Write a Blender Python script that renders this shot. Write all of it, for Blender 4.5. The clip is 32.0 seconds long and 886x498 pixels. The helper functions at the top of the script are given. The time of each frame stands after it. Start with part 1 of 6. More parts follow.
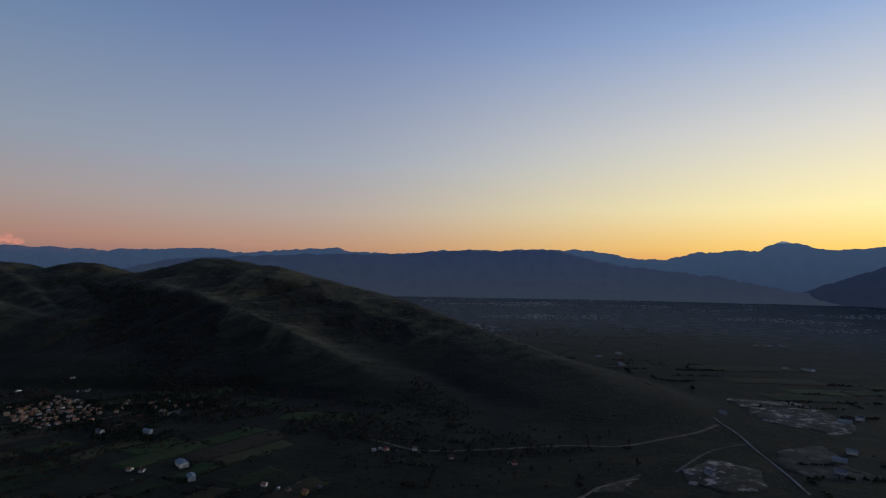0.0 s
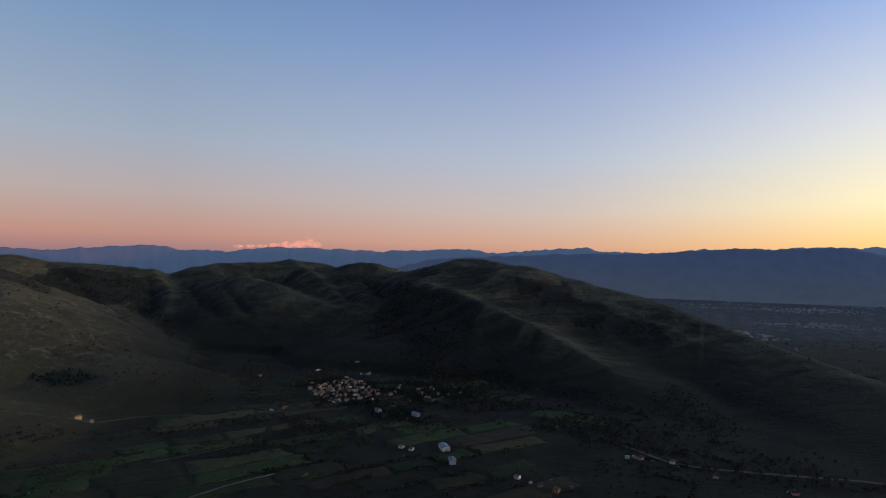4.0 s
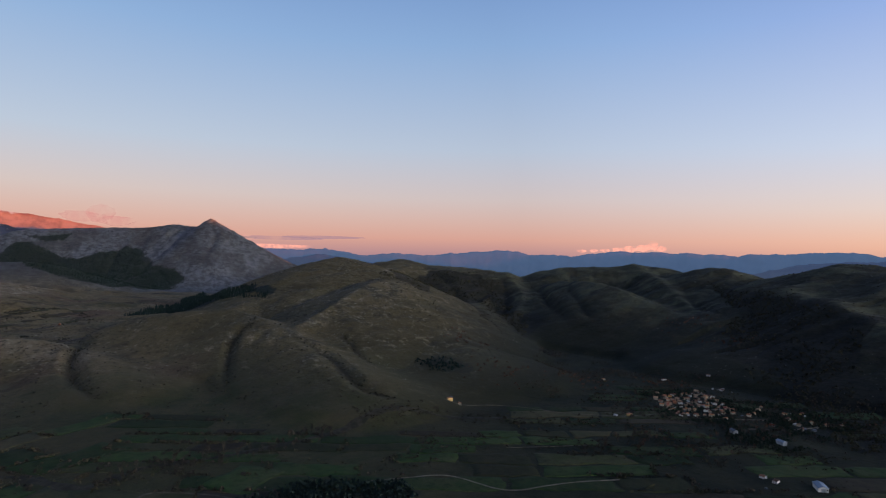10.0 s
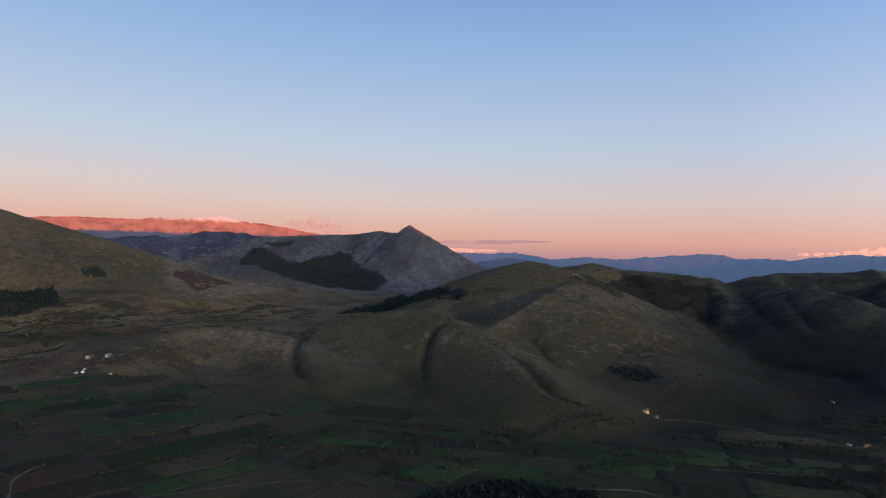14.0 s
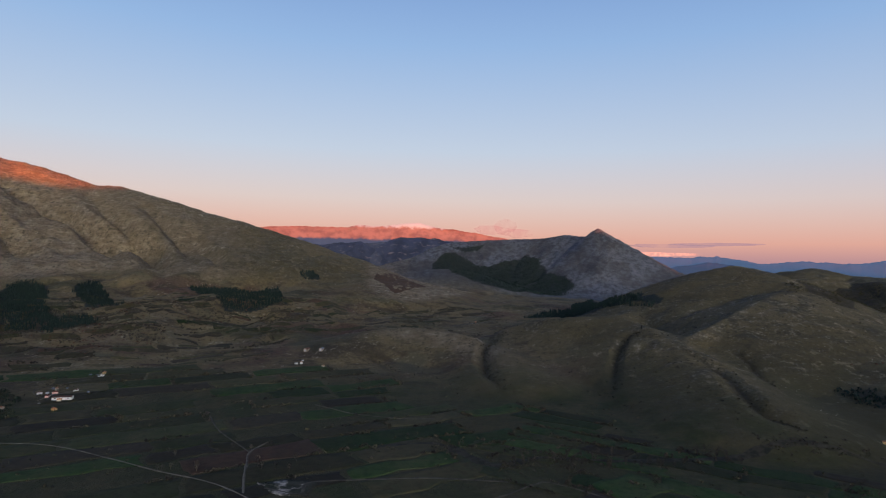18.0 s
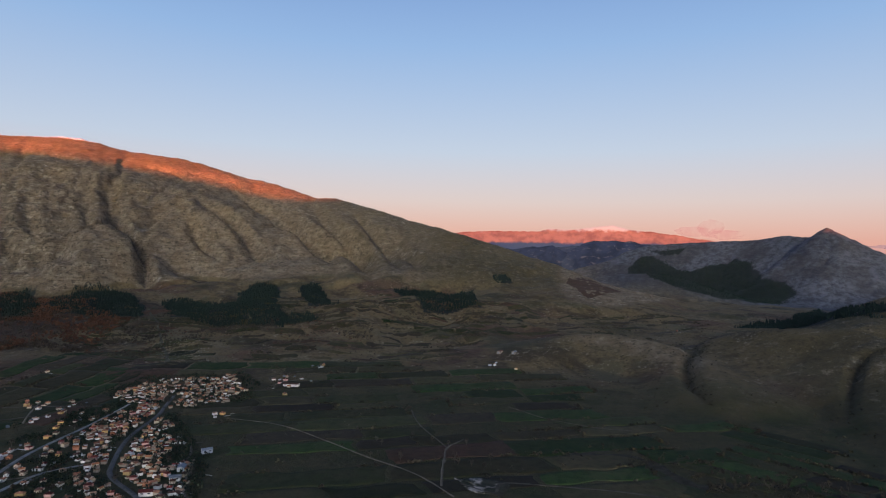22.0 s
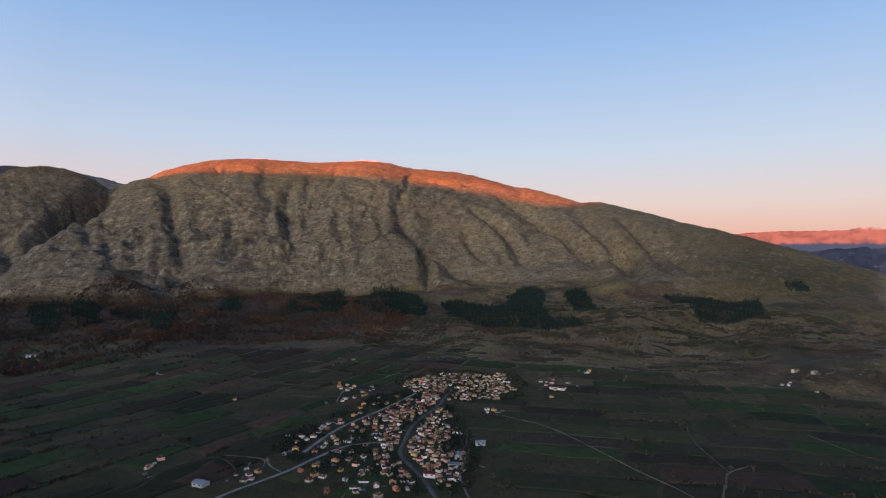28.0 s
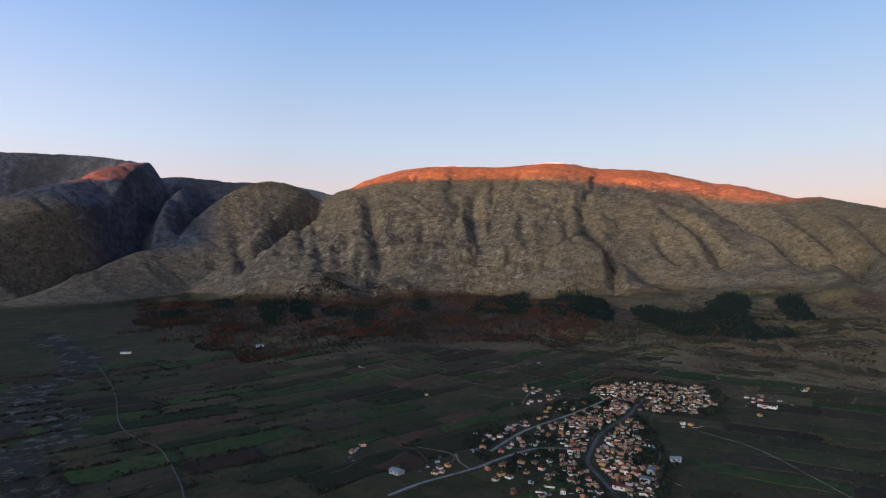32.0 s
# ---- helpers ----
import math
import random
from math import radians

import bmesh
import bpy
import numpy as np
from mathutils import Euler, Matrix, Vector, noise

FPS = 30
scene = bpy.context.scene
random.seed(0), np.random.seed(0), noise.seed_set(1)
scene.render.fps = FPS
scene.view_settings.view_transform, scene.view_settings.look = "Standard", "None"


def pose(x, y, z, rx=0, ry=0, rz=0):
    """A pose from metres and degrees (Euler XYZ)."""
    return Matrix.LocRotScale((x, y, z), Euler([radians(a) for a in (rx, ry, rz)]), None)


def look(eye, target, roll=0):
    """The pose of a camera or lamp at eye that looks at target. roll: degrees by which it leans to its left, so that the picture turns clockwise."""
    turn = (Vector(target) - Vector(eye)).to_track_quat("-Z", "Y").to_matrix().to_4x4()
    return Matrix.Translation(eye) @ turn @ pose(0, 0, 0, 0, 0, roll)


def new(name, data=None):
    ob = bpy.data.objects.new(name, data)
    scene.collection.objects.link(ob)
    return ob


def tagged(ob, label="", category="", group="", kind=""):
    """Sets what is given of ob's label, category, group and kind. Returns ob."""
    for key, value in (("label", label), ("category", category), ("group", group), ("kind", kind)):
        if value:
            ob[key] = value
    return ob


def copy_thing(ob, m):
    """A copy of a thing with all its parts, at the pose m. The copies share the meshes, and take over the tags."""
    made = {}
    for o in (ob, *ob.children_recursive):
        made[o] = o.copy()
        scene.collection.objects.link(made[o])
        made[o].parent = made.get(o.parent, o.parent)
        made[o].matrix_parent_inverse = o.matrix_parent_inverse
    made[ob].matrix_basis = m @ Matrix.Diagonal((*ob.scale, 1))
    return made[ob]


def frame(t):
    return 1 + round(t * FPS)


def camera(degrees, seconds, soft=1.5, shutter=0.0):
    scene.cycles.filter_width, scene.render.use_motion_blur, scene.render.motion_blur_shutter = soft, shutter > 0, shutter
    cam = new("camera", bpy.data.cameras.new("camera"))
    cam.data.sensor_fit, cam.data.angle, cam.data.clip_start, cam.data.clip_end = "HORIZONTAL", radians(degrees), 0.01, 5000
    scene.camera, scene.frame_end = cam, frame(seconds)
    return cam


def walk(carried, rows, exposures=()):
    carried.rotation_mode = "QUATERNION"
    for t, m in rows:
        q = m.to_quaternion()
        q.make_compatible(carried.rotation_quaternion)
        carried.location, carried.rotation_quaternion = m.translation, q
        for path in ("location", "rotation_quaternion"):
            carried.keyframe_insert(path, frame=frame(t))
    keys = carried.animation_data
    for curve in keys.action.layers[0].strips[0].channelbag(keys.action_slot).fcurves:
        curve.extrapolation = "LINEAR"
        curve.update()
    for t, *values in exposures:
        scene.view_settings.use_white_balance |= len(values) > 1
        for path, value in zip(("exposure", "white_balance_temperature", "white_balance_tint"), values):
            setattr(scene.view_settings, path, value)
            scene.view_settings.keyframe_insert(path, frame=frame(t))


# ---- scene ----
# Twilight over a mountain valley, seen by a drone that hovers and turns. z = 0 is the valley floor.
EYE_Z = 220.0
ROWS = [
    (0.0, -0.02, 1.47, -0.81), (0.5, 2.81, 1.41, -0.80), (1.0, 5.66, 1.36, -0.80), (1.5, 8.50, 1.31, -0.80),
    (2.0, 11.35, 1.27, -0.80), (2.5, 14.22, 1.23, -0.81), (3.0, 17.19, 1.20, -0.81), (3.5, 20.26, 1.17, -0.82),
    (5.5, 32.59, 1.10, -0.87), (6.0, 35.25, 1.08, -0.89), (6.5, 37.76, 1.07, -0.90), (7.0, 40.25, 1.07, -0.92),
    (7.5, 42.77, 1.06, -0.93), (8.0, 45.28, 1.06, -0.95), (8.5, 47.77, 1.06, -0.97), (9.0, 50.25, 1.06, -0.98),
    (9.5, 52.77, 1.06, -1.00), (10.0, 55.27, 1.07, -1.01), (10.5, 57.68, 1.07, -1.03), (11.0, 60.00, 1.08, -1.04),
    (11.5, 62.28, 1.09, -1.06), (12.0, 64.53, 1.09, -1.07), (12.5, 66.75, 1.10, -1.08), (13.0, 68.93, 1.11, -1.09),
    (13.5, 71.07, 1.12, -1.10), (14.0, 73.20, 1.13, -1.11), (14.5, 75.30, 1.14, -1.12), (16.5, 83.90, 1.18, -1.14),
    (17.0, 86.19, 1.19, -1.14), (17.5, 88.52, 1.19, -1.14), (18.0, 90.87, 1.20, -1.14), (18.5, 93.20, 1.21, -1.14),
    (19.0, 95.50, 1.22, -1.13), (19.5, 97.80, 1.22, -1.13), (20.0, 100.10, 1.23, -1.12), (20.5, 102.41, 1.23, -1.12),
    (21.0, 104.69, 1.24, -1.11), (21.5, 106.89, 1.24, -1.10), (22.0, 108.99, 1.24, -1.09), (22.5, 110.99, 1.24, -1.08),
    (23.0, 112.93, 1.25, -1.08), (23.5, 114.88, 1.25, -1.06), (24.0, 116.85, 1.25, -1.05), (24.5, 118.89, 1.25, -1.04),
    (26.5, 127.35, 1.24, -1.00), (27.0, 129.61, 1.24, -0.99), (27.5, 131.78, 1.23, -0.99), (28.0, 133.83, 1.23, -0.98),
    (28.5, 135.79, 1.23, -0.97), (29.0, 137.71, 1.22, -0.97), (29.5, 139.68, 1.22, -0.97), (30.0, 141.76, 1.22, -0.96),
    (30.5, 143.93, 1.22, -0.97), (31.0, 146.23, 1.21, -0.97), (31.5, 148.72, 1.21, -0.98), (32.0, 151.30, 1.21, -0.99),
]
cam = camera(72.8, 32.0, soft=1.15)
walk(cam, [(t, pose(0, 0, EYE_Z, 90 + pitch, roll, yaw)) for t, yaw, pitch, roll in ROWS],
     exposures=[(0.0, 0.0), (3.0, 0.38), (6.0, 0.65), (9.0, 0.85), (13.0, 0.95), (20.0, 1.0), (26.0, 1.06), (32.0, 1.18)])

# ---- sky and sun ----
SUN_AZ, SUN_EL = -72.0, 1.0          # degrees: azimuth to the left of +y, height over the horizon
SUN_DIR = Vector((-math.sin(radians(SUN_AZ)) * math.cos(radians(SUN_EL)),
                  math.cos(radians(SUN_AZ)) * math.cos(radians(SUN_EL)), math.sin(radians(SUN_EL))))


def lin(r, g, b):
    """Linear colour of an 8-bit one."""
    return tuple(((v / 255 + 0.055) / 1.055) ** 2.4 if v > 10 else v / 255 / 12.92 for v in (r, g, b)) + (1.0,)


def ramp(nodes, stops, interpolation="LINEAR"):
    node = nodes.new("ShaderNodeValToRGB")
    node.color_ramp.interpolation = interpolation
    els = node.color_ramp.elements
    while len(els) < len(stops):
        els.new(0.5)
    for e, (p, c) in zip(els, stops):
        e.position, e.color = p, c
    return node


def make_world():
    world = bpy.data.worlds.new("dusk_sky")
    scene.world = world
    world.use_nodes = True
    nt = world.node_tree
    nt.nodes.clear()
    N, L = nt.nodes, nt.links
    out = N.new("ShaderNodeOutputWorld")
    co = N.new("ShaderNodeTexCoord")
    sep = N.new("ShaderNodeSeparateXYZ")
    L.new(co.outputs["Generated"], sep.inputs[0])
    # height over the horizon as sine, stretched so that 0..0.5 fills the ramps
    up = N.new("ShaderNodeMapRange")
    up.inputs["From Min"].default_value, up.inputs["From Max"].default_value = 0.0, 0.5
    L.new(sep.outputs["Z"], up.inputs["Value"])
    # how far the direction is turned to the sun
    dot = N.new("ShaderNodeVectorMath")
    dot.operation = "DOT_PRODUCT"
    dot.inputs[1].default_value = (SUN_DIR.x, SUN_DIR.y, 0)
    L.new(co.outputs["Generated"], dot.inputs[0])
    side = N.new("ShaderNodeMapRange")
    side.interpolation_type = "LINEAR"
    side.inputs["From Min"].default_value, side.inputs["From Max"].default_value = -1.0, 1.0
    L.new(dot.outputs["Value"], side.inputs["Value"])
    away = ramp(N, [(0.0, lin(172, 138, 150)), (0.07, lin(214, 164, 158)), (0.2, lin(203, 188, 196)),
                    (0.36, lin(178, 192, 218)), (0.68, lin(134, 170, 218)), (0.85, lin(114, 151, 207)), (1.0, lin(62, 94, 152))])
    across = ramp(N, [(0.0, lin(182, 137, 124)), (0.05, lin(209, 163, 142)), (0.16, lin(198, 183, 181)),
                      (0.33, lin(174, 184, 206)), (0.68, lin(128, 150, 200)), (0.85, lin(106, 130, 184)), (1.0, lin(52, 76, 128))])
    toward = ramp(N, [(0.0, lin(252, 172, 84)), (0.06, lin(255, 212, 112)), (0.18, lin(255, 240, 176)),
                      (0.4, lin(222, 218, 208)), (0.7, lin(150, 175, 215)), (0.86, lin(112, 142, 190)), (1.0, lin(60, 84, 128))])
    for r in (away, across, toward):
        L.new(up.outputs[0], r.inputs[0])

    def mixed(a, b, lo, hi):
        m = N.new("ShaderNodeMapRange")
        m.interpolation_type = "SMOOTHSTEP"
        m.inputs["From Min"].default_value, m.inputs["From Max"].default_value = lo, hi
        L.new(side.outputs[0], m.inputs["Value"])
        x = N.new("ShaderNodeMix")
        x.data_type = "RGBA"
        L.new(m.outputs[0], x.inputs["Factor"])
        L.new(a, x.inputs["A"])
        L.new(b, x.inputs["B"])
        return x.outputs["Result"]

    col = mixed(mixed(away.outputs[0], across.outputs[0], 0.2, 0.6), toward.outputs[0], 0.5, 0.98)
    # the bright sky over the set sun
    bright = N.new("ShaderNodeMapRange")
    bright.interpolation_type = "SMOOTHSTEP"
    bright.inputs["From Min"].default_value, bright.inputs["From Max"].default_value = 0.92, 1.0
    bright.inputs["To Min"].default_value, bright.inputs["To Max"].default_value = 1.0, 13.0
    L.new(side.outputs[0], bright.inputs["Value"])
    gentle = N.new("ShaderNodeMapRange")
    gentle.inputs["From Min"].default_value, gentle.inputs["From Max"].default_value = 0.25, 0.9
    gentle.inputs["To Min"].default_value, gentle.inputs["To Max"].default_value = 1.0, 2.0
    L.new(side.outputs[0], gentle.inputs["Value"])
    both_gains = N.new("ShaderNodeMath")
    both_gains.operation = "MULTIPLY"
    L.new(bright.outputs[0], both_gains.inputs[0])
    L.new(gentle.outputs[0], both_gains.inputs[1])
    lifted = N.new("ShaderNodeVectorMath")
    lifted.operation = "SCALE"
    L.new(col, lifted.inputs[0])
    L.new(both_gains.outputs[0], lifted.inputs["Scale"])
    col = lifted.outputs[0]
    glow = N.new("ShaderNodeBackground")
    glow.inputs["Strength"].default_value = 0.47
    L.new(col, glow.inputs["Color"])
    air = N.new("ShaderNodeTexSky")
    air.sky_type = "NISHITA"
    air.sun_disc = False
    air.sun_elevation, air.sun_rotation = radians(SUN_EL), radians(-SUN_AZ)
    thin = N.new("ShaderNodeBackground")
    thin.inputs["Strength"].default_value = 0.05
    L.new(air.outputs[0], thin.inputs["Color"])
    both = N.new("ShaderNodeAddShader")
    L.new(glow.outputs[0], both.inputs[0])
    L.new(thin.outputs[0], both.inputs[1])
    L.new(both.outputs[0], out.inputs["Surface"])


make_world()
sun = new("sun", bpy.data.lights.new("sun", "SUN"))
sun.data.energy, sun.data.angle, sun.data.color = 14.0, radians(0.5), (1.0, 0.18, 0.035)
sun.matrix_world = look(SUN_DIR * 3000 + Vector((0, 0, EYE_Z)), (0, 0, EYE_Z))

# ---- relief ----
RNG = np.random.default_rng(7)
LATTICE = RNG.random((256, 256))


def value_noise(x, y):
    xi, yi = np.floor(x).astype(int), np.floor(y).astype(int)
    fx, fy = x - xi, y - yi
    fx, fy = fx * fx * fx * (fx * (fx * 6 - 15) + 10), fy * fy * fy * (fy * (fy * 6 - 15) + 10)
    x0, x1, y0, y1 = xi & 255, (xi + 1) & 255, yi & 255, (yi + 1) & 255
    a = LATTICE[x0, y0] * (1 - fx) + LATTICE[x1, y0] * fx
    b = LATTICE[x0, y1] * (1 - fx) + LATTICE[x1, y1] * fx
    return a * (1 - fy) + b * fy


def fbm(x, y, octaves=4, gain=0.5):
    total, amp, norm = 0.0, 1.0, 0.0
    for i in range(octaves):
        total = total + amp * (value_noise(x * 2 ** i + 17.3 * i, y * 2 ** i + 5.1 * i) * 2 - 1)
        norm += amp
        amp *= gain
    return total / norm


def ridged(x, y, octaves=4, gain=0.5):
    total, amp, norm = 0.0, 1.0, 0.0
    for i in range(octaves):
        n = value_noise(x * 2 ** i + 31.7 * i, y * 2 ** i + 11.9 * i) * 2 - 1
        total = total + amp * (1 - np.abs(n) * 2)
        norm += amp
        amp *= gain
    return total / norm


def smooth(a, b, x):
    t = np.clip((x - a) / (b - a), 0, 1)
    return t * t * (3 - 2 * t)


def curve_through(points, steps=4):
    """A smooth line through the points."""
    p = np.array(points, float)
    p = np.vstack([2 * p[0] - p[1], p, 2 * p[-1] - p[-2]])
    out = []
    for i in range(1, len(p) - 2):
        for k in range(steps):
            t = k / steps
            out.append(0.5 * (2 * p[i] + (p[i + 1] - p[i - 1]) * t + (2 * p[i - 1] - 5 * p[i] + 4 * p[i + 1] - p[i + 2]) * t * t
                              + (3 * p[i] - p[i - 1] - 3 * p[i + 1] + p[i + 2]) * t ** 3))
    out.append(p[-2])
    return np.array(out)


# Crest lines: points, width of the flank towards the eye, of the far flank, curve of the flank, gully depth, gully spacing, lean of the gullies
RIDGES = {
    "main": ([(-1308, -3865, 616), (-1467, -3882, 694), (-1607, -3880, 771), (-1767, -3865, 843), (-1891, -3806, 873), (-2056, -3697, 888), (-2217, -3579, 882), (-2378, -3462, 884), (-2526, -3331, 895), (-2630, -3210, 903), (-2785, -3036, 855), (-2947, -2778, 825), (-3052, -2585, 766), (-3101, -2447, 724), (-3144, -2273, 690), (-3151, -2052, 621), (-3146, -1910, 584), (-3133, -1774, 579), (-3119, -1675, 547), (-3087, -1517, 511), (-3056, -1373, 465), (-2992, -1191, 423), (-2917, -988, 371), (-2857, -849, 332), (-2790, -716, 276), (-2731, -619, 236), (-2654, -498, 192), (-2571, -386, 162)], 1800, 900, 0.86, 0.085, 240, 0.5),
    "main_spur": ([(-1135, -3815, 621), (-1018, -3796, 676), (-871, -3781, 699), (-693, -3736, 660), (-505, -3615, 527), (-353, -3432, 356), (-224, -3312, 270),
                   (-95, -3219, 239), (32, -3080, 177), (186, -2854, 88), (290, -2634, 20)], 900, 500, 1.12, 0.12, 150, 0.1),
    "rim_front": ([(235, -3592, 569), (197, -3535, 466), (131, -3458, 361), (18, -3380, 257), (-32, -3330, 197)], 420, 300, 1.0, 0.2, 120, 0.0),
    "behind": ([(-1438, -4264, 690), (-1231, -4432, 751), (-1044, -4531, 781), (-700, -4648, 779), (-215, -4695, 764), (31, -4800, 407)], 650, 400, 1.1, 0.2, 200, 0.0),
    "rim": ([(-131, -3898, 766), (4, -3780, 699), (119, -3658, 626), (236, -3532, 571), (350, -3402, 514), (471, -3286, 445)], 620, 420, 0.5, 0.16, 200, 0.0),
    "rim_back": ([(-123, -4098, 793), (160, -4497, 863), (642, -4555, 848), (1300, -4400, 816)], 620, 400, 1.1, 0.16, 220, 0.0),
    "peak": ([(-3879, -408, 201), (-3993, -237, 253), (-4050, -53, 340), (-4037, 326, 374), (-3957, 583, 382), (-3883, 725, 405), (-3791, 826, 393), (-3750, 871, 413), (-3733, 898, 438), (-3706, 927, 419), (-3643, 1045, 350), (-3576, 1163, 269), (-3496, 1272, 201), (-3408, 1388, 146), (-3319, 1495, 106)], 1000, 500, 1.05, 0.12, 180, 0.1),
    "peak_spur": ([(-3729, 897, 434), (-3643, 847, 349), (-3529, 805, 261), (-3401, 735, 179), (-3267, 645, 102)], 520, 520, 1.0, 0.2, 90, 0.0),
    "knoll": ([(-1431, 235, 70), (-1537, 445, 95), (-1657, 564, 135), (-1762, 711, 183), (-1768, 822, 220), (-1635, 865, 195), (-1527, 854, 170), (-1363, 738, 155), (-1212, 701, 111), (-1081, 722, 74), (-903, 712, 39)], 760, 600, 0.85, 0.05, 170, 0.0),
    "knoll_spur": ([(-1363, 738, 155), (-1128, 410, 65), (-988, 435, 31), (-842, 439, 12)], 430, 420, 1.0, 0.05, 160, 0.0),
    "low_hill": ([(-1330, -233, 45), (-1393, -143, 64), (-1350, -13, 64), (-1247, 82, 48), (-1093, 124, 29)], 500, 500, 0.9, 0.07, 120, 0.0),
    "shoulder": ([(-1436, 202, 84), (-1368, 297, 102), (-1299, 369, 106), (-1128, 409, 79), (-995, 420, 58), (-849, 426, 42)], 600, 560, 0.9, 0.05, 120, 0.0),
    "pale_hill": ([(-3043, -205, 165), (-3049, -84, 181), (-3049, 80, 173), (-3042, 227, 135), (-3026, 381, 66)], 700, 500, 1.0, 0.08, 110, 0.0),
    "near_fold": ([(-1780, 37, 26), (-1777, 100, 44), (-1772, 172, 46), (-1764, 239, 32)], 420, 400, 0.95, 0.16, 90, 0.0),
    "far_fold": ([(-2297, -496, 92), (-2316, -398, 108), (-2334, -277, 92), (-2343, -180, 66)], 500, 450, 0.95, 0.16, 90, 0.0),
    "hill_spur": ([(-1492, 1548, 152), (-1273, 1477, 155), (-1099, 1425, 126), (-913, 1375, 86), (-801, 1327, 56)], 700, 600, 0.95, 0.1, 110, 0.0),
    "spur_a": ([(-1461, 1892, 214), (-1252, 1748, 169), (-1052, 1582, 117), (-869, 1438, 72)], 420, 420, 0.95, 0.1, 90, 0.0),
    "spur_b": ([(-1767, 1519, 171), (-1515, 1381, 105), (-1337, 1175, 52)], 420, 420, 0.95, 0.1, 90, 0.0),
    "spur_c": ([(-745, 1834, 220), (-750, 1680, 170), (-697, 1529, 144)], 420, 420, 1.0, 0.2, 90, 0.0),
    "spur_d": ([(-507, 1769, 202), (-318, 1609, 135), (-119, 1435, 78), (49, 1239, 36), (150, 1070, 14)], 520, 420, 1.0, 0.1, 90, 0.0),
    "spur_e": ([(-2118, 1384, 189), (-1770, 1306, 113), (-1485, 1186, 49), (-1259, 1066, 18)], 420, 420, 0.95, 0.1, 90, 0.0),
    "hills": ([(-2319, 1176, 10), (-2263, 1279, 212), (-2135, 1395, 195), (-1973, 1453, 193), (-1782, 1532, 171), (-1738, 1582, 160), (-1666, 1728, 198), (-1467, 1900, 205), (-1335, 1934, 192), (-1257, 1926, 81), (-1165, 1925, 210), (-1061, 1928, 151), (-982, 1969, 8), (-887, 1859, 182), (-808, 1851, 199), (-737, 1859, 227), (-631, 1824, 219), (-510, 1778, 206), (-413, 1742, 185), (-299, 1673, 161), (-195, 1608, 141), (-115, 1556, 123), (-39, 1489, 105), (41, 1409, 84), (101, 1336, 70), (163, 1249, 55), (216, 1170, 42), (257, 1080, 31), (282, 1001, 23)], 860, 520, 0.9, 0.16, 170, 0.0),
    "crag": ([(-772, 1604, 163), (-703, 1526, 147), (-626, 1472, 145), (-533, 1402, 129), (-463, 1343, 113), (-385, 1284, 97), (-284, 1207, 73), (-188, 1124, 44), (-105, 1045, 22), (-33, 969, 5)], 430, 860, 1.05, 0.22, 110, 0.0),
    # ridge out of view, added to block the low sun; its notches let light through
    "west": ([(2902, 3203, 470), (3122, 3012, 580), (3528, 2408, 640), (3969, 1537, 690), (4227, 743, 706), (4300, 384, 690), (4379, -49, 775), (4389, -887, 870),
             (4225, -1676, 830), (4159, -1960, 790), (4090, -2200, 780), (4070, -2275, 550), (3925, -2600, 540), (3850, -2740, 930), (3779, -2894, 960), (3436, -3457, 980), (3150, -3800, 1000)], 650, 450, 1.0, 0.14, 300, 0.0),
}

